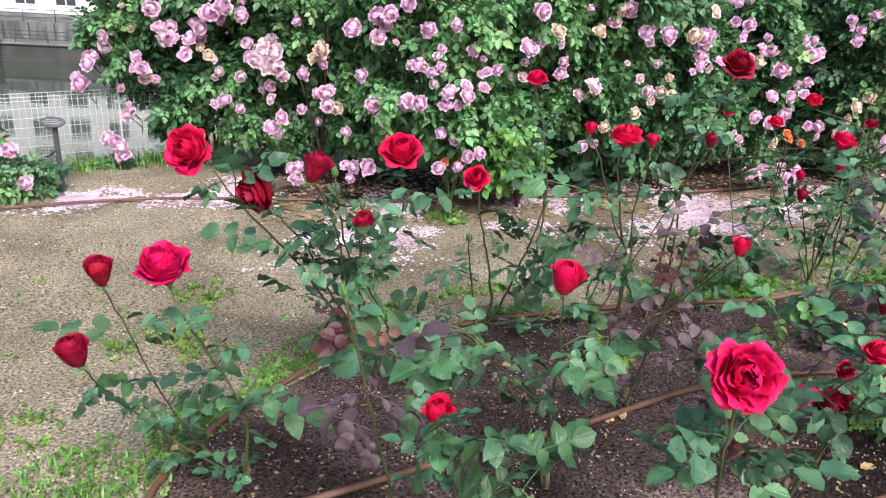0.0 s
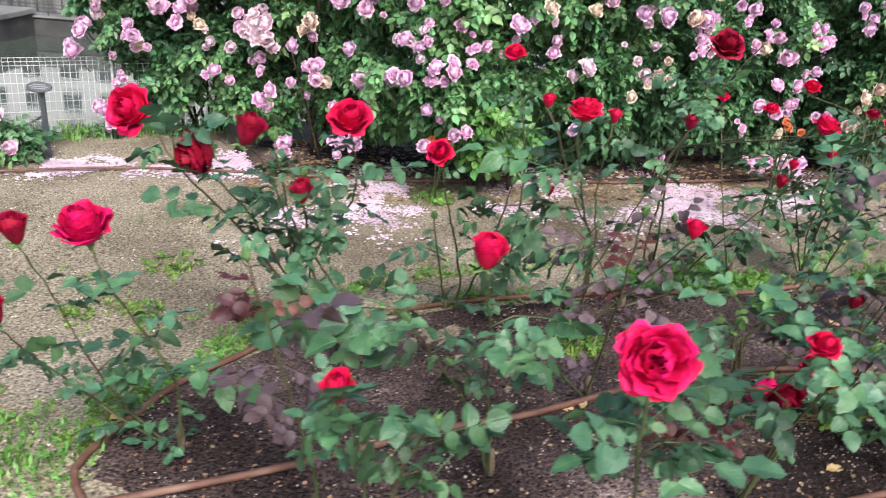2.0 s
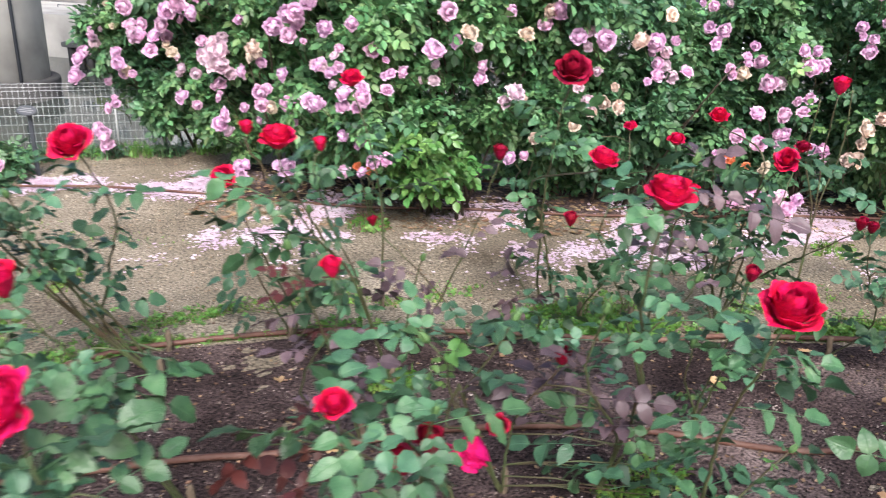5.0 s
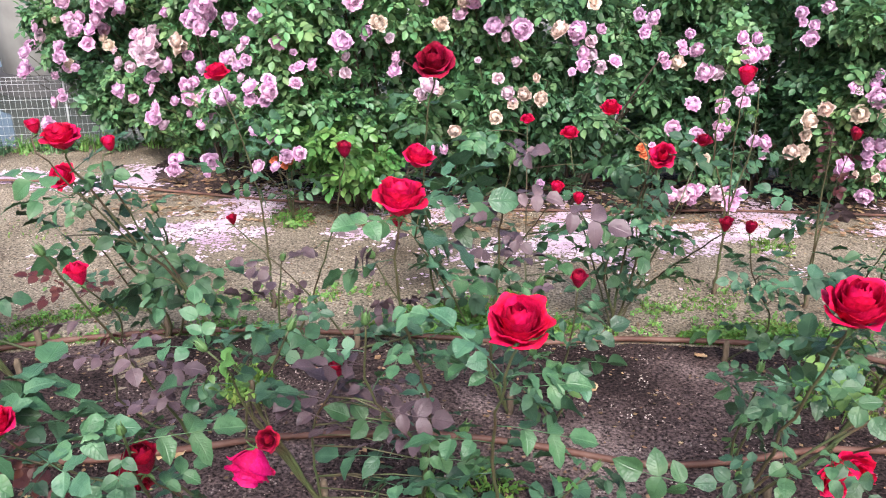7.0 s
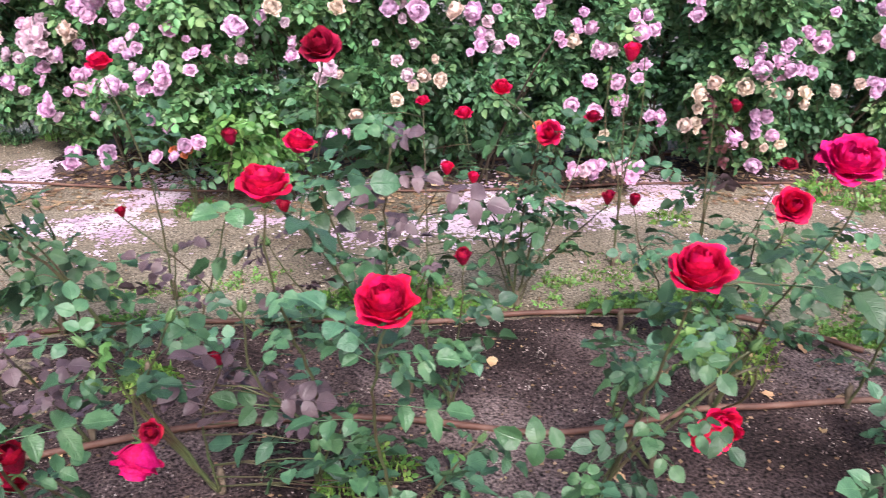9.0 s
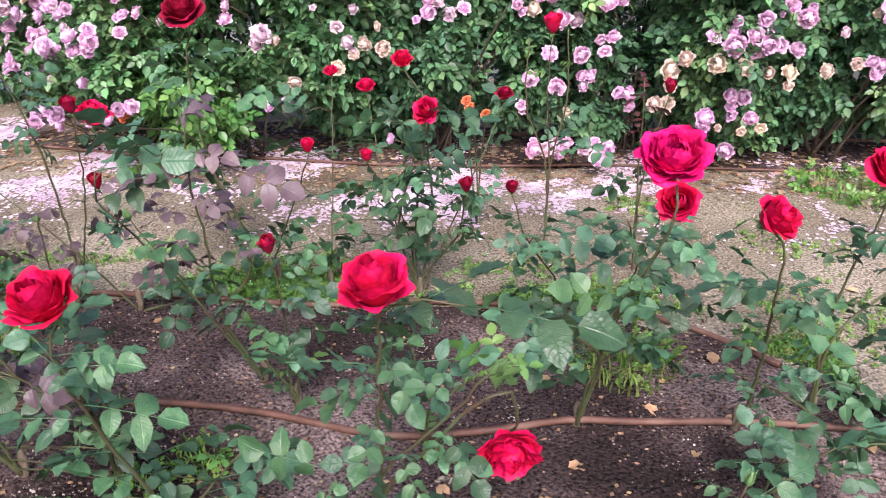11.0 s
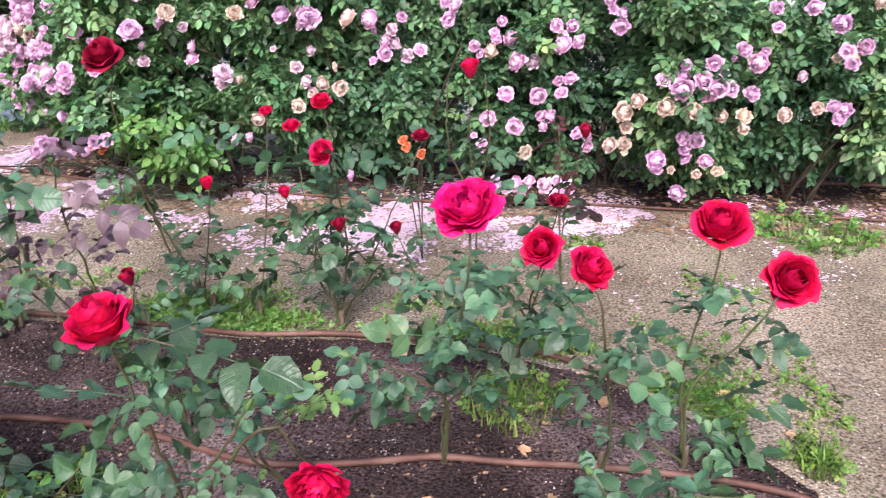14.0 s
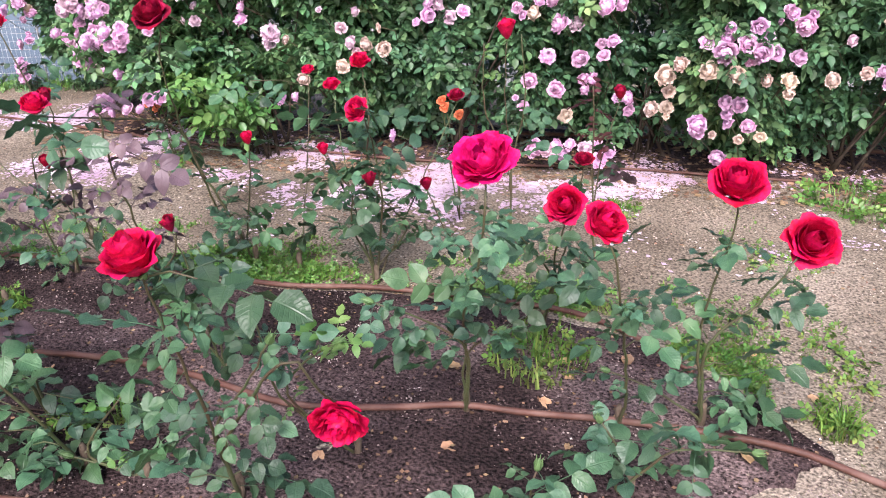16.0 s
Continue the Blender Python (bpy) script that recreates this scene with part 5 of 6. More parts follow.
def pink_shrub(cx, blooms, seed, label, leaves=3900, half=0.5, extra=16, foliage=HEDGE_LEAF):
    """One shrub of the row: dark canes, a leafy crown, and blooms (x, z, millimetres, tint)."""
    r = np.random.default_rng(seed)
    cy = front(cx) + 0.42
    shrub = thing("pink_rose_shrub", (cx, cy, 0.0), label, "rose shrub", "row of pink rose shrubs")
    o = Vector((cx, cy, 0))
    for k in range(11):
        a, q = r.uniform(0, 6.28), r.uniform(0.03, 0.2)
        b = Vector((q * math.cos(a), q * math.sin(a) * 0.6, -0.02))
        h = line_at(cx, HEDGE_TOP) * r.uniform(0.6, 0.95)
        e = Vector((r.uniform(-half, half), r.uniform(-0.4, 0.3), h))
        m = b.lerp(e, 0.5) + Vector((0, 0, 0.12))
        pts = [(1 - t) ** 2 * b + 2 * t * (1 - t) * m + t * t * e for t in (i / 7 for i in range(8))]
        part("cane", mesh_of("cane", *tube(pts, list(np.linspace(0.009, 0.0035, 8) * r.uniform(0.6, 1.1)), 6), SHADED_WOOD), shrub)
    blooms = list(blooms)
    for k in range(extra):
        x = max(-1.7, cx + r.uniform(-half, half))
        z = 0.3 + (line_at(x, HEDGE_TOP) - 0.25) * r.uniform(0, 1) ** 0.7
        tint = "ppwcpw"[int(r.integers(0, 6))]
        for q in range(int(r.integers(1, 4))):
            blooms.append((x + r.normal(0, 0.035), z + r.normal(0, 0.035), r.uniform(38, 68), tint))
    for x, z, mm, tint in list(blooms):
        if mm > 76 and r.uniform() < (0.55 if cx < 1.7 else 0.25):
            blooms.append((x + r.uniform(-0.07, 0.07), z + r.uniform(-0.07, 0.05), mm * r.uniform(0.55, 0.8), tint if r.uniform() < 0.7 else "w"))
    blooms = [b for x, z, mm, tint in blooms for b in (
        [(x, z, mm, tint)] if mm < 104 else [(x + 0.3 * mm / 1000 * math.cos(a), z + 0.3 * mm / 1000 * math.sin(a), mm * w, tint) for a, w in
                                            zip(r.uniform(0, 1) + np.array((0.0, 2.1, 4.2)), r.uniform(0.52, 0.76, 3))])]
    if cx > 1.7:
        blooms = [(x, z, mm * 0.92, tint) for x, z, mm, tint in blooms]
    bx, bz = np.array([b[0] for b in blooms]), np.array([b[1] for b in blooms])
    big = np.array([0.04 + 0.0004 * b[2] for b in blooms])
    spots = []
    while len(spots) < leaves:
        x = cx + r.uniform(-half - 0.12, half + 0.12)
        top = line_at(x, HEDGE_TOP) + 0.14 * wave(x, 0.0, 4.0, 9.0)
        low = 0.13 + 0.2 * wave(x, 1.0, 2.4, 4.0) + 0.06 * max(0.0, min(1.0, (x - 1.7) / 0.4))
        z = low + (top - low) * r.uniform(0, 1) ** 0.9
        depth = min(0.75, r.exponential(0.13))
        bulge = 0.26 * wave(x, z * 1.3, 2.6, 7.0) + 0.13 * wave(x, z, 7.0, 2.0)
        lean = (0.12 + max(0.0, line_at(x, HEDGE_HOSE) - front(x))) * max(0.0, min(1.0, (0.55 - z) / 0.4)) + 0.12 * max(0.0, z - 0.9)
        if x < -1.86 + 0.45 * max(0.0, (0.6 - z) / 0.6) + 0.1 * max(0.0, z - 0.75) + 0.14 * wave(z, x, 6.0, 1.0):
            continue
        if wave(x, z, 5.0, 12.0) + 0.3 * depth / 0.3 < -0.10:
            continue
        y = front(x) + 0.10 + bulge + lean + depth
        if np.min((bx - x) ** 2 + (bz - z + 0.02) ** 2 - big ** 2) < 0:
            y = max(y, front(x) + 0.10 + 0.5 * depth)
        spots.append((x - cx, y - cy, z, -1.57 + 0.25))
    for k in range(1300):
        x, q = cx + r.uniform(-half - 0.1, half + 0.1), r.uniform(0, 1)
        low = 0.34 if x < 1.5 else 0.14
        z = low + (line_at(x, HEDGE_TOP) - low) * q
        if x > -1.7:
            spots.append((x - cx, front(x) + r.uniform(0.35, 0.8) - cy, z, -1.3))
    part("crown", scatter_leaves("crown", spots, 0.077, foliage, r), shrub)
    for x, z, mm, tint in blooms:
        y = front(x) + 0.05 * wave(x, z, 6.0, 3.0) + (0.01 if mm < 75 else -0.04)
        d = Vector((r.uniform(-0.9, 0.9), -0.8, r.uniform(-0.3, 1.1))).normalized()
        me = SMALL[tint][int(r.integers(0, 5))]
        mat = Matrix.Translation((x, y, z)) @ d.to_track_quat("Z", "Y").to_matrix().to_4x4() @ Matrix.Rotation(r.uniform(0, 6.28), 4, "Z") @ Matrix.Diagonal((mm / 1130, mm / 1130, mm / 1130 * r.uniform(0.75, 1.1), 1))
        part("pink_bloom", me, shrub, {"p": "pink cupped rose", "w": "pale blush rose", "c": "faded cream spent rose"}[tint], mat)
        b = Vector((x, y, z)) - o
        part("flower_stalk", mesh_of("flower_stalk", *tube([b + d * -0.005, b - d * 0.06 + Vector((0, 0.02, -0.03)), b + Vector((0, 0.16, -0.13))], [0.0018, 0.002, 0.003], 5), CANE), shrub)
    return shrub


pink_shrub(-1.35, [
    (-1.85, 0.43, 101, "p"), (-1.78, 0.58, 116, "p"), (-1.71, 0.16, 93, "p"), (-1.68, 0.7, 97, "p"), (-1.64, 0.12, 126, "p"), (-1.57, 0.31, 91, "p"),
    (-1.46, 0.56, 79, "p"), (-1.39, 0.86, 93, "p"), (-1.32, 0.76, 123, "p"), (-1.23, 0.7, 137, "p"), (-1.16, 0.77, 120, "p"), (-1.11, 0.4, 67, "p"),
    (-1.04, 0.86, 133, "p"), (-1.01, 0.44, 78, "p"), (-0.89, 0.87, 87, "p"), (-0.88, 0.7, 110, "p")], 60, "pink rose shrub at the row's end trailing over the fence", extra=22)
pink_shrub(-0.45, [
    (-0.8, 0.73, 98, "w"), (-0.79, 0.33, 88, "p"), (-0.78, 0.68, 143, "w"), (-0.77, 0.48, 75, "p"), (-0.75, 0.64, 86, "w"), (-0.7, 0.41, 98, "p"),
    (-0.66, 0.13, 116, "p"), (-0.59, 0.63, 78, "p"), (-0.55, 0.69, 67, "c"), (-0.5, 0.52, 106, "p"), (-0.5, 0.75, 83, "c"), (-0.44, 0.48, 71, "c"),
    (-0.37, 0.87, 92, "p"), (-0.36, 0.2, 104, "p"), (-0.3, 0.66, 68, "p"), (-0.28, 0.25, 85, "p"), (-0.23, 0.54, 108, "p"), (-0.23, 0.84, 76, "p"),
    (-0.21, 0.93, 113, "p"), (-0.18, 0.49, 82, "p"), (-0.11, 0.99, 74, "p"), (-0.09, 0.6, 94, "p"), (-0.05, 0.74, 74, "p"), (-0.03, 0.6, 79, "p")], 61, "dense pink rose shrub full of clustered blooms", extra=22, foliage=LIGHTER_HEDGE_LEAF)
pink_shrub(0.4, [
    (-0.01, 0.9, 72, "p"), (0.01, 0.72, 53, "p"), (0.06, 0.3, 70, "p"), (0.07, 0.59, 64, "p"), (0.12, 0.63, 108, "p"), (0.15, 0.68, 78, "p"),
    (0.17, 0.83, 68, "p"), (0.23, 0.66, 74, "p"), (0.41, 0.83, 96, "p"), (0.46, 0.99, 96, "p"), (0.49, 0.86, 61, "p"), (0.54, 0.9, 77, "c"),
    (0.73, 0.66, 86, "w"), (0.75, 0.89, 69, "c"), (0.82, 0.47, 63, "c")], 62, "pink rose shrub with pale clusters above a bare foot", foliage=LIGHTER_HEDGE_LEAF)
pink_shrub(1.25, [
    (0.83, 0.93, 70, "p"), (0.84, 1, 70, "c"), (0.97, 0.89, 77, "p"), (1.07, 0.89, 96, "p"), (1.1, 0.63, 63, "c"), (1.14, 0.69, 53, "c"),
    (1.15, 0.6, 69, "c"), (1.19, 0.22, 70, "p"), (1.23, 0.88, 87, "c"), (1.3, 0.73, 69, "p"), (1.3, 0.88, 89, "p"), (1.33, 0.99, 83, "c"),
    (1.43, 0.74, 81, "p"), (1.54, 0.91, 125, "p")], 63, "pink rose shrub with cream faded blooms")
pink_shrub(2.1, [
    (1.7, 0.46, 85, "p"), (1.7, 0.73, 79, "c"), (1.72, 0.15, 93, "p"), (1.77, 0.56, 85, "p"), (1.77, 0.78, 79, "p"), (1.81, 0.42, 86, "p"),
    (1.82, 0.69, 101, "p"), (1.84, 0.12, 108, "p"), (1.84, 0.16, 88, "p"), (1.85, 0.31, 94, "c"), (1.92, 0.44, 109, "p"), (1.97, 0.83, 107, "p"),
    (1.99, 0.6, 109, "p"), (2, 0.76, 97, "p"), (2.01, 0.13, 117, "p"), (2.1, 0.38, 110, "p"), (2.21, 0.86, 80, "p"), (2.23, 0.37, 82, "c"),
    (2.25, 0.52, 98, "c"), (2.33, 0.57, 76, "c"), (2.41, 0.36, 98, "p"), (2.41, 0.67, 94, "p"), (2.45, 0.57, 92, "c"), (2.45, 0.87, 59, "p"),
    (2.49, 0.66, 102, "p"), (2.42, 0.31, 76, "p"), (2.48, 0.31, 50, "c"), (2.27, 0.44, 81, "c"), (2.27, 0.37, 71, "c"), (1.89, 0.56, 88, "p"), (2.05, 0.78, 76, "p")], 64, "pink rose shrub with drooping clusters", extra=4)
pink_shrub(2.95, [
    (2.53, 0.42, 104, "p"), (2.54, 0.35, 72, "p"), (2.58, 0.62, 71, "p"), (2.59, 0.76, 93, "p"), (2.66, 0.53, 63, "c"), (2.72, 0.52, 79, "c"),
    (2.73, 0.48, 59, "c"), (2.76, 0.76, 93, "p"), (2.78, 0.95, 63, "p"), (2.8, 0.88, 64, "p"), (2.87, 0.52, 76, "c"), (2.92, 0.95, 75, "p"),
    (3, 0.55, 62, "c"), (3.03, 0.9, 87, "p"), (3.09, 0.53, 105, "p"), (3.1, 0.77, 130, "p"), (3.15, 0.97, 68, "c"), (3.26, 0.92, 80, "p"),
    (3.32, 0.6, 93, "p"), (2.53, 0.24, 87, "p"), (2.66, 0.3, 72, "c"), (2.58, 0.29, 60, "c"), (2.56, 0.69, 84, "p"), (2.62, 0.66, 91, "p"),
    (2.67, 0.65, 86, "p"), (2.74, 0.61, 76, "p"), (2.54, 0.56, 90, "c"), (2.61, 0.35, 70, "p")], 65, "pink rose shrub with large mauve-pink clusters and spent cream blooms", extra=4)
pink_shrub(3.8, [
    ], 66, "tall dark green pink rose shrub with few blooms", extra=10)


# ---- hoses ----
def hose(points, label, radius=0.0095, lift=None):
    pts = smooth_path([(x, y, (lift(x, y) if lift else ground_z(x, y)) + radius + 0.004) for x, y in points], 0.06)
    me = mesh_of("irrigation_hose", *tube(pts, [radius] * len(pts), 8), HOSE)
    return tagged(new("irrigation_hose", me), label, "hose", "irrigation hoses")


def soil_top(x, y):
    return max(bed_z(x, y), ground_z(x, y)) if -0.6 < x < 3.1 and line_at(x, BED_NEAR) < y < line_at(x, BED_FAR) else ground_z(x, y)


hose([(-0.53, 1.40), (-0.6, 1.5), (-0.58, 1.64), (-0.5, 1.87), (-0.39, 2.05), (-0.22, 2.26), (0.28, 2.53), (0.85, 2.71), (1.33, 2.81), (1.64, 2.94), (2.14, 3.06), (2.35, 3.07), (2.52, 3.02), (2.7, 2.9)], "brown rubber irrigation hose edging the far side of the bed", lift=soil_top)
hose([(-0.53, 1.39), (-0.17, 1.55), (0.23, 1.77), (0.42, 1.86), (0.62, 1.97), (0.83, 2.08), (1.15, 2.2), (1.42, 2.26), (1.75, 2.27), (2.0, 2.37), (2.17, 2.46), (2.34, 2.52), (2.62, 2.6), (2.95, 2.67), (3.16, 2.66), (3.7, 2.55)], "brown rubber irrigation hose lying across the bed soil", lift=soil_top)
hose([(0.6, 1.33), (0.92, 1.48), (1.22, 1.63), (1.44, 1.70), (1.9, 1.86), (2.3, 1.95)], "brown rubber irrigation hose along the near side of the bed", lift=soil_top)
hose(HEDGE_HOSE, "dark brown hose edging the bed of pink shrubs", 0.0065, lift=lambda x, y: 0.004)
hose([(x, y + 0.45) for x, y in HEDGE_HOSE[3:]], "dark brown hose lying behind the pink shrubs", 0.011, lift=lambda x, y: 0.02)


# ---- fence and sign at the canal edge ----
def wire_fence():
    pts = [Vector((x, line_at(x, BANK_EDGE) - 0.06, 0)) for x in (-3.6, -2.4, -1.7, -1.0, 1.0, 3.0)]
    f = thing("wire_fence", pts[0], "low white welded wire mesh fence along the canal edge", "fence")
    for i in range(len(pts) - 1):
        p, q = pts[i], pts[i + 1]
        n = int((q - p).length / 0.028)
        wires = []
        for k in range(n + 1):
            c = p.lerp(q, k / n) - pts[0]
            wires.append(tube([c + Vector((0, 0, 0.0)), c + Vector((0, 0, 0.41))], [0.0009, 0.0009], 4))
        for z in (0.03, 0.08, 0.13, 0.18, 0.23, 0.28, 0.33, 0.37, 0.39, 0.41):
            wires.append(tube([p - pts[0] + Vector((0, 0, z)), q - pts[0] + Vector((0, 0, z))], [0.0011, 0.0011], 4))
        part("mesh_panel", mesh_of("mesh_panel", *join(wires), WIRE), f)
        part("post", mesh_of("post", *tube([q - pts[0] + Vector((0, 0.02, -0.05)), q - pts[0] + Vector((0, 0.02, 0.52))], [0.006, 0.006], 8), WIRE), f)


wire_fence()


def garden_sign():
    s = thing("garden_sign", (-1.79, 3.76, -0.01), "small dark oval plant label on a slim metal post", "sign")
    part("post", mesh_of("post", *bevelled((-0.013, -0.006, 0), (0.013, 0.006, 0.34), 0.003), DARK_METAL, False), s)
    tilt = Matrix.Translation((-1.79, 3.745, 0.35)) @ Matrix.Rotation(radians(50), 4, "X")
    disc = [(0.062 * math.cos(a), 0.03 * math.sin(a)) for a in (2 * math.pi * k / 28 for k in range(28))]
    v = [(x, y, 0) for x, y in disc] + [(x * 0.96, y * 0.93, 0.006) for x, y in disc]
    fc = [tuple(range(27, -1, -1)), tuple(range(28, 56))] + [(k, (k + 1) % 28, 28 + (k + 1) % 28, 28 + k) for k in range(28)]
    plate = part("plate", mesh_of("plate", v, fc, SIGN_FACE, False), s, m=tilt)
    for y, w in ((0.010, 0.03), (0.0, 0.045), (-0.010, 0.035)):
        part("text_bar", mesh_of("text_bar", *box((-w, y - 0.002, 0.0065), (w, y + 0.002, 0.0075)), SIGN_INK, False), plate)


garden_sign()


# ---- small shrubs and weeds ----
def leafy_shrub(label, place, size, count, mat, seed, name="leafy_shrub", leaf=0.075, category="shrub", lean=0.0, low=0.01):
    r = np.random.default_rng(seed)
    s = thing(name, place, label, category)
    for k in range(7):
        a = r.uniform(0, 6.28)
        e = Vector((size[0] * 0.7 * math.cos(a), size[1] * 0.7 * math.sin(a) - lean * size[2] * 0.8, size[2] * r.uniform(0.7, 1)))
        part("stem", mesh_of("stem", *tube([Vector((0, 0, -0.02)), e * 0.4 + Vector((0, 0, 0.05)), e], [0.004, 0.003, 0.002], 5), CANE), s)
    spots = []
    for k in range(count):
        v = Vector((r.normal(), r.normal(), r.normal())).normalized()
        q = r.uniform(0.55, 1.0)
        z = low + (size[2] - low) * (0.52 + 0.5 * v.z * q)
        spots.append((v.x * size[0] * q, v.y * size[1] * q - lean * z, max(0.01, z), math.atan2(v.y, v.x)))
    part("crown", scatter_leaves("crown", spots, leaf, mat, r), s)
    return s


leafy_shrub("bright green bushy seedling in front of the pink roses", (0.32, 3.9, 0), (0.22, 0.16, 0.52), 230, SEEDLING, 71, leaf=0.085, lean=0.6, low=0.14)
leafy_shrub("light green shrub by the canal fence", (-2.45, 3.72, 0), (0.40, 0.2, 0.56), 800, LIGHT_LEAF, 72)
fence_shrub = leafy_shrub("low shrub at the fence foot with fallen pink petals", (-1.98, 3.66, 0), (0.2, 0.14, 0.2), 130, HEDGE_LEAF, 73)
leafy_shrub("light green leafy shrub along the canal fence", (-2.8, 3.42, 0), (0.5, 0.26, 0.92), 1200, LIGHT_LEAF, 74)
for x, y, z, mm in ((-2.6, 3.25, 0.42, 60), (-2.52, 3.22, 0.36, 75), (-2.68, 3.24, 0.31, 65), (-2.08, 3.62, 0.24, 85), (-2.02, 3.6, 0.21, 70), (-2.12, 3.64, 0.29, 60), (-1.88, 3.6, 0.08, 70), (-1.94, 3.62, 0.23, 75), (-2.2, 3.55, 0.33, 60), (-2.3, 3.52, 0.25, 70)):
    part("pink_bloom", SMALL["p"][2], fence_shrub, "pink rose bloom", Matrix.Translation((x, y, z)) @ Matrix.Rotation(0.9, 4, "X") @ Matrix.Scale(mm / 1000, 4))
for k, (x, y) in enumerate(((-47.7, 67.6), (-46.2, 67.3), (-44.6, 67.6), (-43.1, 67.3), (-41.6, 67.6))):
    leafy_shrub("clipped yellow-green shrub on the far bastion", (x, y, -9.32), (1.15, 0.9, 1.35), 300, (SHRUB_YELLOW, LIGHT_LEAF)[k == 1], 80 + k, "clipped_shrub", 0.45)


def grass_mesh(name, spots, length, mat, r):
    """Blades in one mesh: spots are (x, y, z)."""
    verts, faces = [], []
    for x, y, z in spots:
        a, lean = r.uniform(0, 6.28), r.uniform(0.1, 0.9)
        h = length * r.uniform(0.4, 1.2)
        dx, dy = math.cos(a), math.sin(a)
        w = 0.0022 * r.uniform(0.7, 1.6)
        k = len(verts)
        for t in (0, 0.5):
            verts += [(x + dx * lean * h * t * t - dy * w, y + dy * lean * h * t * t + dx * w, z + h * t), (x + dx * lean * h * t * t + dy * w, y + dy * lean * h * t * t - dx * w, z + h * t)]
        verts.append((x + dx * lean * h, y + dy * lean * h, z + h * (1 - 0.35 * lean)))
        faces += [(k, k + 1, k + 3, k + 2), (k + 2, k + 3, k + 4)]
    return mesh_of(name, verts, faces, mat)


def weed(label, x, y, radius, length, count, seed, mat=GRASS, leaf=0.034):
    r = np.random.default_rng(seed)
    z = soil_top(x, y) - 0.004
    w = thing("weed_clump", (x, y, z), label, "weed", "weed clumps")
    pts = [(radius * q * math.cos(a), radius * q * math.sin(a), 0) for q, a in zip(r.uniform(0, 1, count) ** 0.7, r.uniform(0, 6.28, count))]
    tagged(part("grass_tuft", grass_mesh("blades", pts, length * 0.7, mat, r), w), kind="stuff")
    spots = [(radius * q * math.cos(a), radius * q * math.sin(a), r.uniform(0.005, length * 0.5), a) for q, a in zip(r.uniform(0, 1, count // 2) ** 0.6, r.uniform(0, 6.28, count // 2))]
    tagged(part("leaf_rosette", scatter_leaves("leaves", spots, leaf, mat, r, 0.6), w), kind="stuff")


weed("fresh grassy weed tuft on the bed soil", 0.62, 2.27, 0.07, 0.12, 90, 91)
weed("bright weed patch under the rose bush", 2.28, 2.78, 0.15, 0.12, 190, 92)
weed("green weed clump on the sandy path", 3.08, 2.84, 0.06, 0.12, 90, 93)
weed("leafy weed patch before the pink shrubs", 3.1, 4.52, 0.24, 0.08, 260, 94, LIGHT_LEAF, 0.05)
weed("low weed tuft in the sand", 3.0, 3.36, 0.09, 0.03, 60, 95)
weed("low weed tuft in the sand", 3.06, 3.12, 0.12, 0.035, 110, 96)
weed("small weed on the path", -0.78, 2.66, 0.1, 0.04, 90, 97)
weed("spreading green weeds at the bed corner", -0.76, 1.52, 0.2, 0.05, 420, 98, LIGHT_LEAF, 0.02)
weed("green weeds along the bed edge", -0.62, 1.85, 0.12, 0.05, 110, 99, LIGHT_LEAF, 0.026)
weed("small grass tuft beside the hose", 0.62, 1.42, 0.06, 0.09, 70, 100)
weed("small weed in the dark soil", 1.3, 1.95, 0.05, 0.06, 50, 101)
weed("weed seedling beside the hose", 1.38, 2.05, 0.06, 0.06, 60, 102)
weed("green weed at the foot of the pink shrubs", 0.10, 3.6, 0.1, 0.08, 90, 103, LIGHT_LEAF)
weed("small weed before the pink shrubs", 2.2, 4.0, 0.08, 0.06, 70, 104)

for k, x in enumerate((-2.15, -1.98, -1.84, -1.7, -1.55, -1.4, -1.22)):
    weed("leafy weed growing at the fence foot", x, line_at(x, BANK_EDGE) - 0.14 - 0.03 * (k % 2), 0.1, 0.14, 90, 120 + k, (LIGHT_LEAF, HEDGE_LEAF)[k % 2])

r = np.random.default_rng(5)
turf = []
for _ in range(26000):
    x = r.uniform(-0.55, 2.9)
    d = abs(r.normal(0, 0.17))
    if wave(x, d * 2, 2.2, 6.0) + 0.25 * wave(x, d, 12, 1.0) < d * 1.1 - 0.2:
        continue
    y = line_at(x, BED_FAR) + 0.015 + d
    turf.append((x, y, ground_z(x, y) - 0.002))
tagged(new("verge_grass", grass_mesh("verge_grass", turf, 0.017, GRASS, r)), "sparse short grass and weeds along the bed edge", "grass", kind="stuff")

mats = []
while len(mats) < 2600:
    x = r.uniform(-0.6, 2.9)
    d = abs(r.normal(0, 0.2))
    if wave(x, d * 2, 2.2, 6.0) + 0.6 * wave(x, d, 12, 1.0) + r.normal(0, 0.15) < d * 1.2 - 0.12:
        continue
    y = line_at(x, BED_FAR) + 0.02 + d
    mats.append((x, y, ground_z(x, y) + r.uniform(0.002, 0.014), r.uniform(0, 6.28)))
tagged(new("verge_weeds", scatter_leaves("verge_weeds", mats, 0.024, LIGHT_LEAF, r, 0.75)), "bright low creeping weeds along the bed edge", "weeds", kind="stuff")

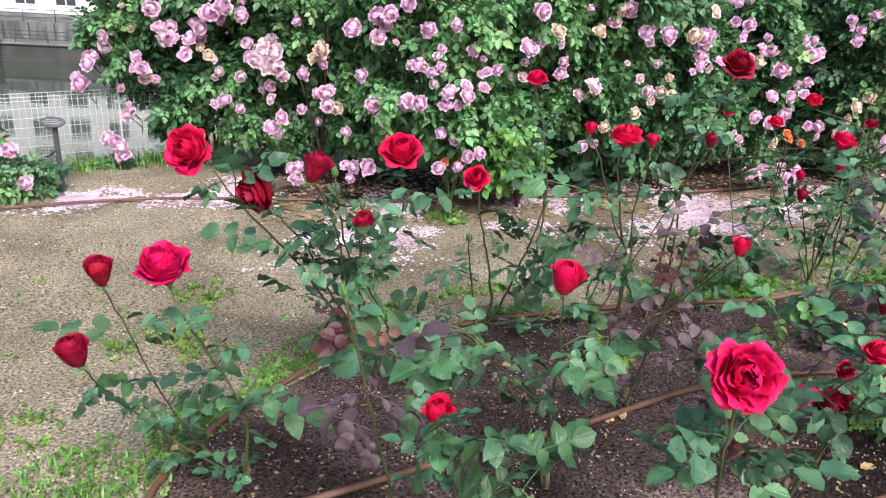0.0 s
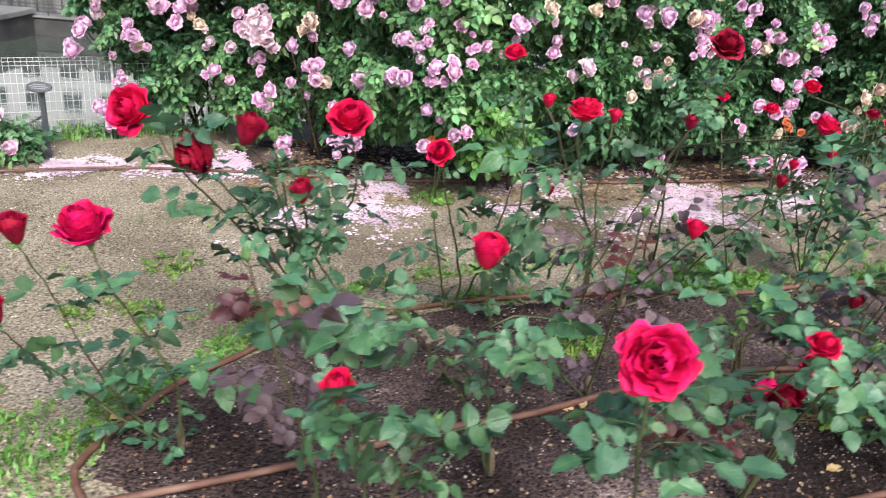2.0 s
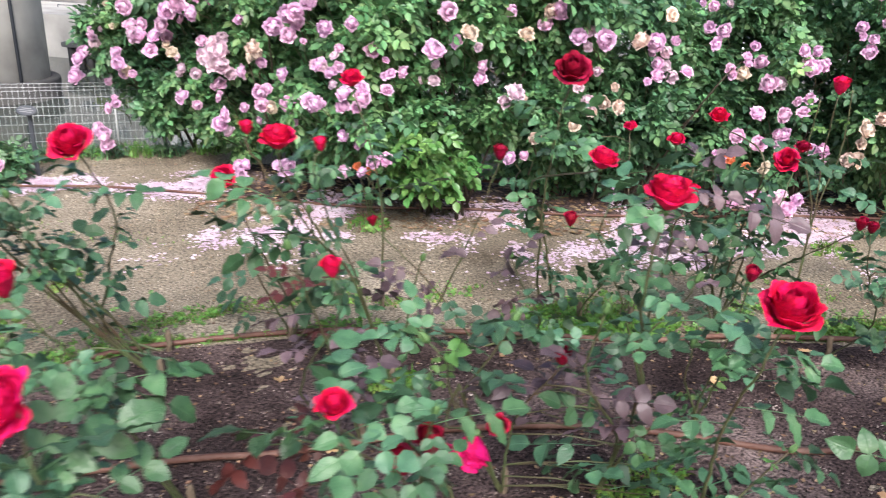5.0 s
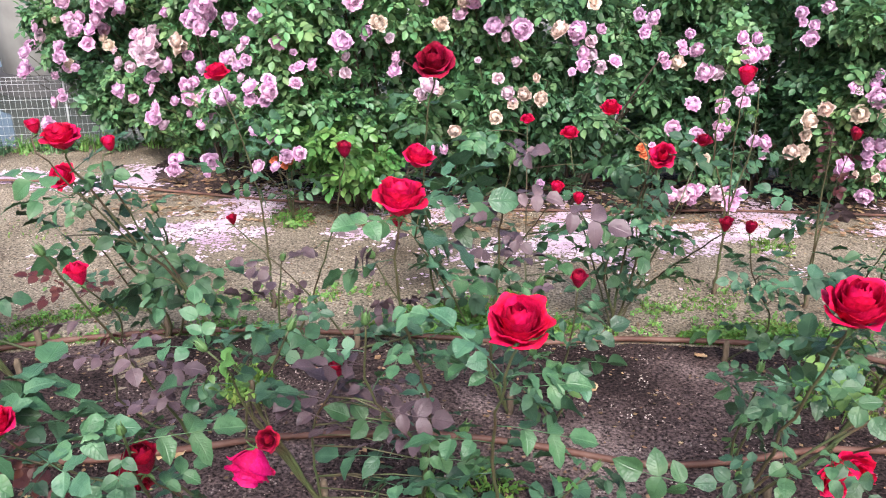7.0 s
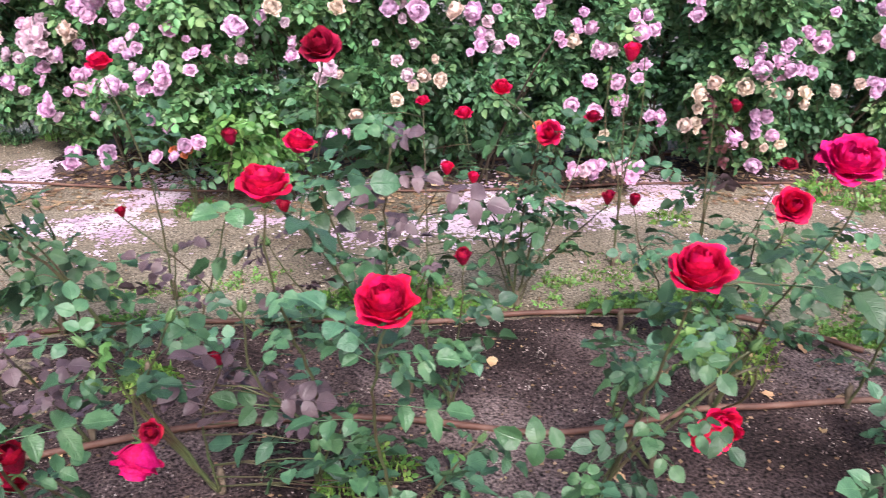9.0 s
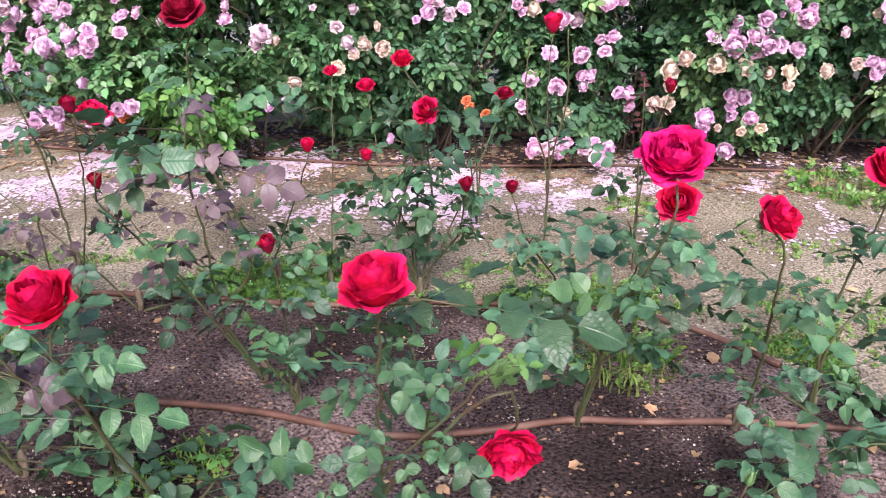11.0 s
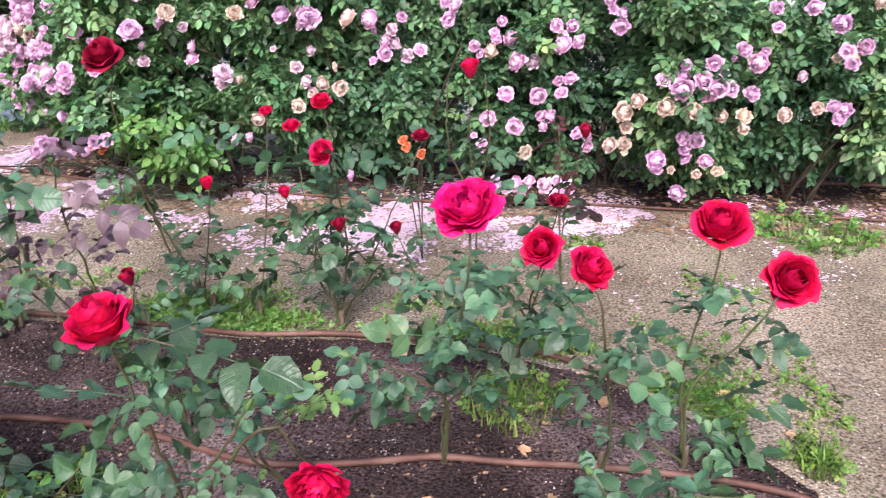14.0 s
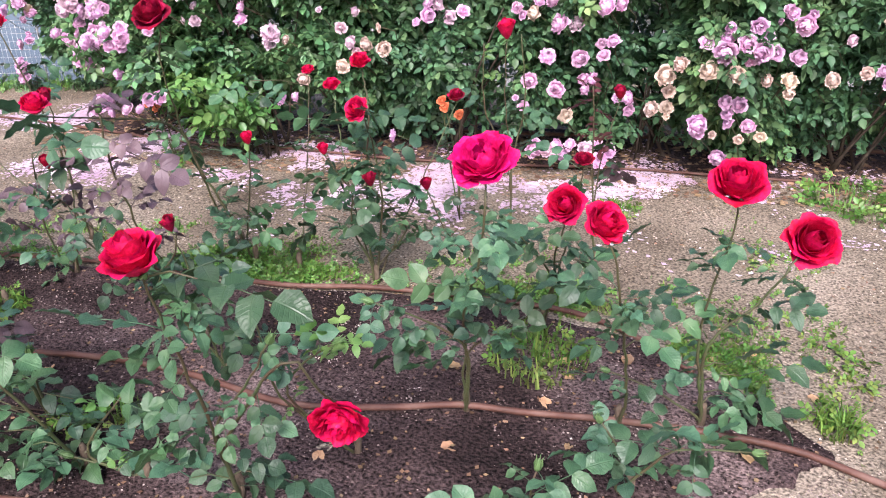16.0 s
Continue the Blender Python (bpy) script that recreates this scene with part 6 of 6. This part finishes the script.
mats = []
while len(mats) < 1500:
    x, y = r.uniform(-1.5, -0.55), r.uniform(1.0, 2.7)
    if wave(x, y, 2.4, 15.0) + 0.5 * wave(x, y, 9, 2.0) + r.normal(0, 0.1) > 0.18 + 0.35 * max(0.0, y - 1.7):
        mats.append((x, y, ground_z(x, y) + r.uniform(0.002, 0.016), r.uniform(0, 6.28)))
while len(mats) < 1800:
    x, y = r.uniform(2.6, 3.6), r.uniform(2.3, 3.9)
    if y > line_at(x, BED_FAR) and wave(x, y, 3.0, 16.0) + 0.5 * wave(x, y, 9, 2.0) + r.normal(0, 0.1) > 0.25:
        mats.append((x, y, ground_z(x, y) + r.uniform(0.002, 0.014), r.uniform(0, 6.28)))
tagged(new("creeping_weeds", scatter_leaves("creeping_weeds", mats, 0.021, GRASS, r, 0.75)), "patchy creeping green weeds on the sandy path", "weeds", kind="stuff")

turf = []
for _ in range(3000):
    x, y = r.uniform(-2.0, -0.5), r.uniform(0.9, 3.2)
    if wave(x, y, 1.7, 15.0) + 0.3 * wave(x, y, 9, 2.0) > 0.28:
        turf.append((x, y, ground_z(x, y) - 0.002))
for _ in range(1500):
    x, y = r.uniform(2.6, 3.9), r.uniform(2.2, 4.6)
    if wave(x, y, 2.6, 16.0) > 0.3:
        turf.append((x, y, ground_z(x, y) - 0.002))
tagged(new("path_weeds", grass_mesh("path_weeds", turf, 0.016, GRASS, r)), "thin patches of low weeds on the sandy path", "weeds", kind="stuff")


def flakes(name, spots, size, mat, r, lift=0.004, label="", category=""):
    """Small curled flakes lying about in one mesh."""
    verts, faces = [], []
    for x, y, z in spots:
        a, s, c = r.uniform(0, 6.28), size * r.uniform(0.6, 1.3), r.uniform(0.1, 0.5)
        ux, uy = math.cos(a) * s, math.sin(a) * s
        t = r.normal(0, 0.15, 2) * s
        k = len(verts)
        verts += [(x - ux, y - uy, z + lift + c * s * 0.5), (x + uy * 0.7, y - ux * 0.7, z + lift + t[0] ** 2 * 4), (x, y, z + lift), (x - uy * 0.7, y + ux * 0.7, z + lift + abs(t[1])), (x + ux, y + uy, z + lift + c * s * 0.6)]
        faces += [(k, k + 1, k + 2), (k, k + 2, k + 3), (k + 1, k + 4, k + 2), (k + 2, k + 4, k + 3)]
    return tagged(new(name, mesh_of(name, verts, faces, mat)), label, category, kind="stuff")


spots = []
while len(spots) < 15500:
    x = r.uniform(-1.9, 4.0)
    y = line_at(x, HEDGE_HOSE) + (-0.22 + r.normal(0, 0.24) if x > -0.7 else 0.16 + r.normal(0, 0.1))
    dense = wave(x, y, 2.6, 21.0) + 0.5 * wave(x, y, 8.0, 22.0) - 0.16 * max(0.0, x - 1.9)
    if dense + r.normal(0, 0.13) > 0.2:
        spots.append((x, y, max(ground_z(x, y), hedge_soil_z(x, y))))
flakes("fallen_petals", spots, 0.0108, FALLEN, r, label="pale pink fallen rose petals strewn before the shrubs", category="petals")
spots = []
while len(spots) < 4500:
    x = r.uniform(-0.8, 4.0)
    y = line_at(x, HEDGE_HOSE) + r.uniform(-0.3, 0.7)
    spots.append((x, y, max(ground_z(x, y), hedge_soil_z(x, y))))
flakes("leaf_litter", spots, 0.016, LITTER, r, label="brown leaf litter under the pink shrubs", category="leaf litter")


def crumbs(name, spots, size, mat, r, label, category):
    verts, faces = [], []
    for x, y, z in spots:
        s = size * r.uniform(0.4, 1.0) ** 1.5
        k = len(verts)
        verts += [(x + s * r.uniform(0.6, 1), y, z), (x, y + s * r.uniform(0.6, 1), z), (x - s * r.uniform(0.6, 1), y, z), (x, y - s * r.uniform(0.6, 1), z), (x + s * r.uniform(-0.3, 0.3), y + s * r.uniform(-0.3, 0.3), z + s * r.uniform(0.4, 0.9))]
        faces += [(k, k + 1, k + 4), (k + 1, k + 2, k + 4), (k + 2, k + 3, k + 4), (k + 3, k, k + 4)]
    return tagged(new(name, mesh_of(name, verts, faces, mat, False)), label, category, kind="stuff")


spots = []
while len(spots) < 30000:
    x, y = r.uniform(-0.6, 3.1), r.uniform(0.65, 3.05)
    if line_at(x, BED_NEAR) < y < line_at(x, BED_FAR) and wave(x, y, 2.5, 30.0) > -0.25 + r.normal(0, 0.2):
        spots.append((x, y, bed_z(x, y) - 0.001))
for _ in range(9000):
    x, out = r.uniform(-0.5, 3.15), abs(r.normal(0, 0.09))
    y = line_at(x, BED_NEAR) + 0.1 - out
    if x > 2.2 or r.uniform() < 0.3:
        spots.append((x, y, ground_z(x, y) - 0.001))
crumbs("soil_crumbs", spots, 0.0055, CLOD, r, "loose brown soil crumbs and bark bits on the bed", "soil")
spots = [(x, y, ground_z(x, y) - 0.001) for x, y in zip(r.uniform(-2.2, 3.9, 42000), r.uniform(1.0, 4.6, 42000)) if not (line_at(x, BED_NEAR) < y < line_at(x, BED_FAR) and -0.6 < x < 3.1)]
crumbs("path_grit", spots, 0.0068, GRIT, r, "pale grit lying on the sandy path", "grit")

spots = [(x, y, ground_z(x, y)) for x, y in zip(r.uniform(-2.0, 3.9, 2600), r.uniform(1.2, 4.4, 2600)) if not (line_at(x, BED_NEAR) < y < line_at(x, BED_FAR) and -0.6 < x < 3.1)]
flakes("path_debris", spots, 0.007, LITTER, r, label="small brown plant debris lying on the sandy path", category="debris")

spots = []
while len(spots) < 1500:
    x, y = r.uniform(-0.6, 3.1), r.uniform(0.65, 3.05)
    if line_at(x, BED_NEAR) < y < line_at(x, BED_FAR):
        spots.append((x, y, bed_z(x, y)))
flakes("bed_debris", spots, 0.007, LITTER, r, label="small dry plant bits lying on the bed soil", category="debris")

dry = [mesh_of("dry_leaf", *(lambda v, f: (v.tolist(), f))(*leaflet(0.05, 0.03, 0.5, -0.3 + 0.25 * k)), DRY) for k in range(4)]
for x, y in ((0.55, 1.95), (0.6, 1.93), (1.57, 2.58), (2.375, 2.8), (2.43, 2.88), (2.2, 2.72), (1.93, 2.16), (2.35, 2.6), (2.9, 2.6), (2.52, 2.85), (2.62, 2.95), (2.75, 3.02), (1.05, 2.1), (1.86, 2.9), (2.05, 2.62), (2.48, 2.44),
             (2.2, 2.3), (2.85, 3.1), (3.0, 2.95), (2.95, 3.5), (0.3, 2.2), (1.2, 1.75), (2.58, 2.62), (2.7, 2.5), (-0.62, 1.72), (0.9, 2.55), (2.38, 2.72)):
    ob = tagged(new("dry_leaf", dry[int(r.integers(0, 4))]), "curled tan dry rose leaf lying on the soil", "dry leaf", "fallen dry leaves")
    ob.matrix_basis = Matrix.Translation((x, y, soil_top(x, y) + 0.004)) @ Matrix.Rotation(r.uniform(0, 6.28), 4, "Z") @ Matrix.Scale(r.uniform(0.7, 1.2), 4)


def orange_rose(x, y, z, seed):
    b = thing("orange_rose_bush", (x, y + 0.1, 0.0), "small rose bush with orange blooms among the pink shrubs", "rose bush")
    r = np.random.default_rng(seed)
    for k in range(3):
        p = Vector((x + r.uniform(-0.05, 0.05), y, z + r.uniform(-0.04, 0.03)))
        pts = cane_path((x, y + 0.1, 0), p, 0.03, r)
        part("cane", mesh_of("cane", *tube([q - Vector((x, y + 0.1, 0)) for q in pts], [0.003] * 9, 5), CANE), b)
        part("orange_bloom", ORANGE_BLOOM, b, "orange rose bloom", Matrix.Translation(p) @ Matrix.Rotation(0.8, 4, "X") @ Matrix.Scale(0.045, 4))
        dress(b, pts, ["small"], 0.06, r)


ORANGE_BLOOM = mesh_of("orange_bloom", *small_bloom("rosette", 77), ORANGE)
orange_rose(0.11, 3.5, 0.32, 201)
orange_rose(1.63, 3.5, 0.5, 202)
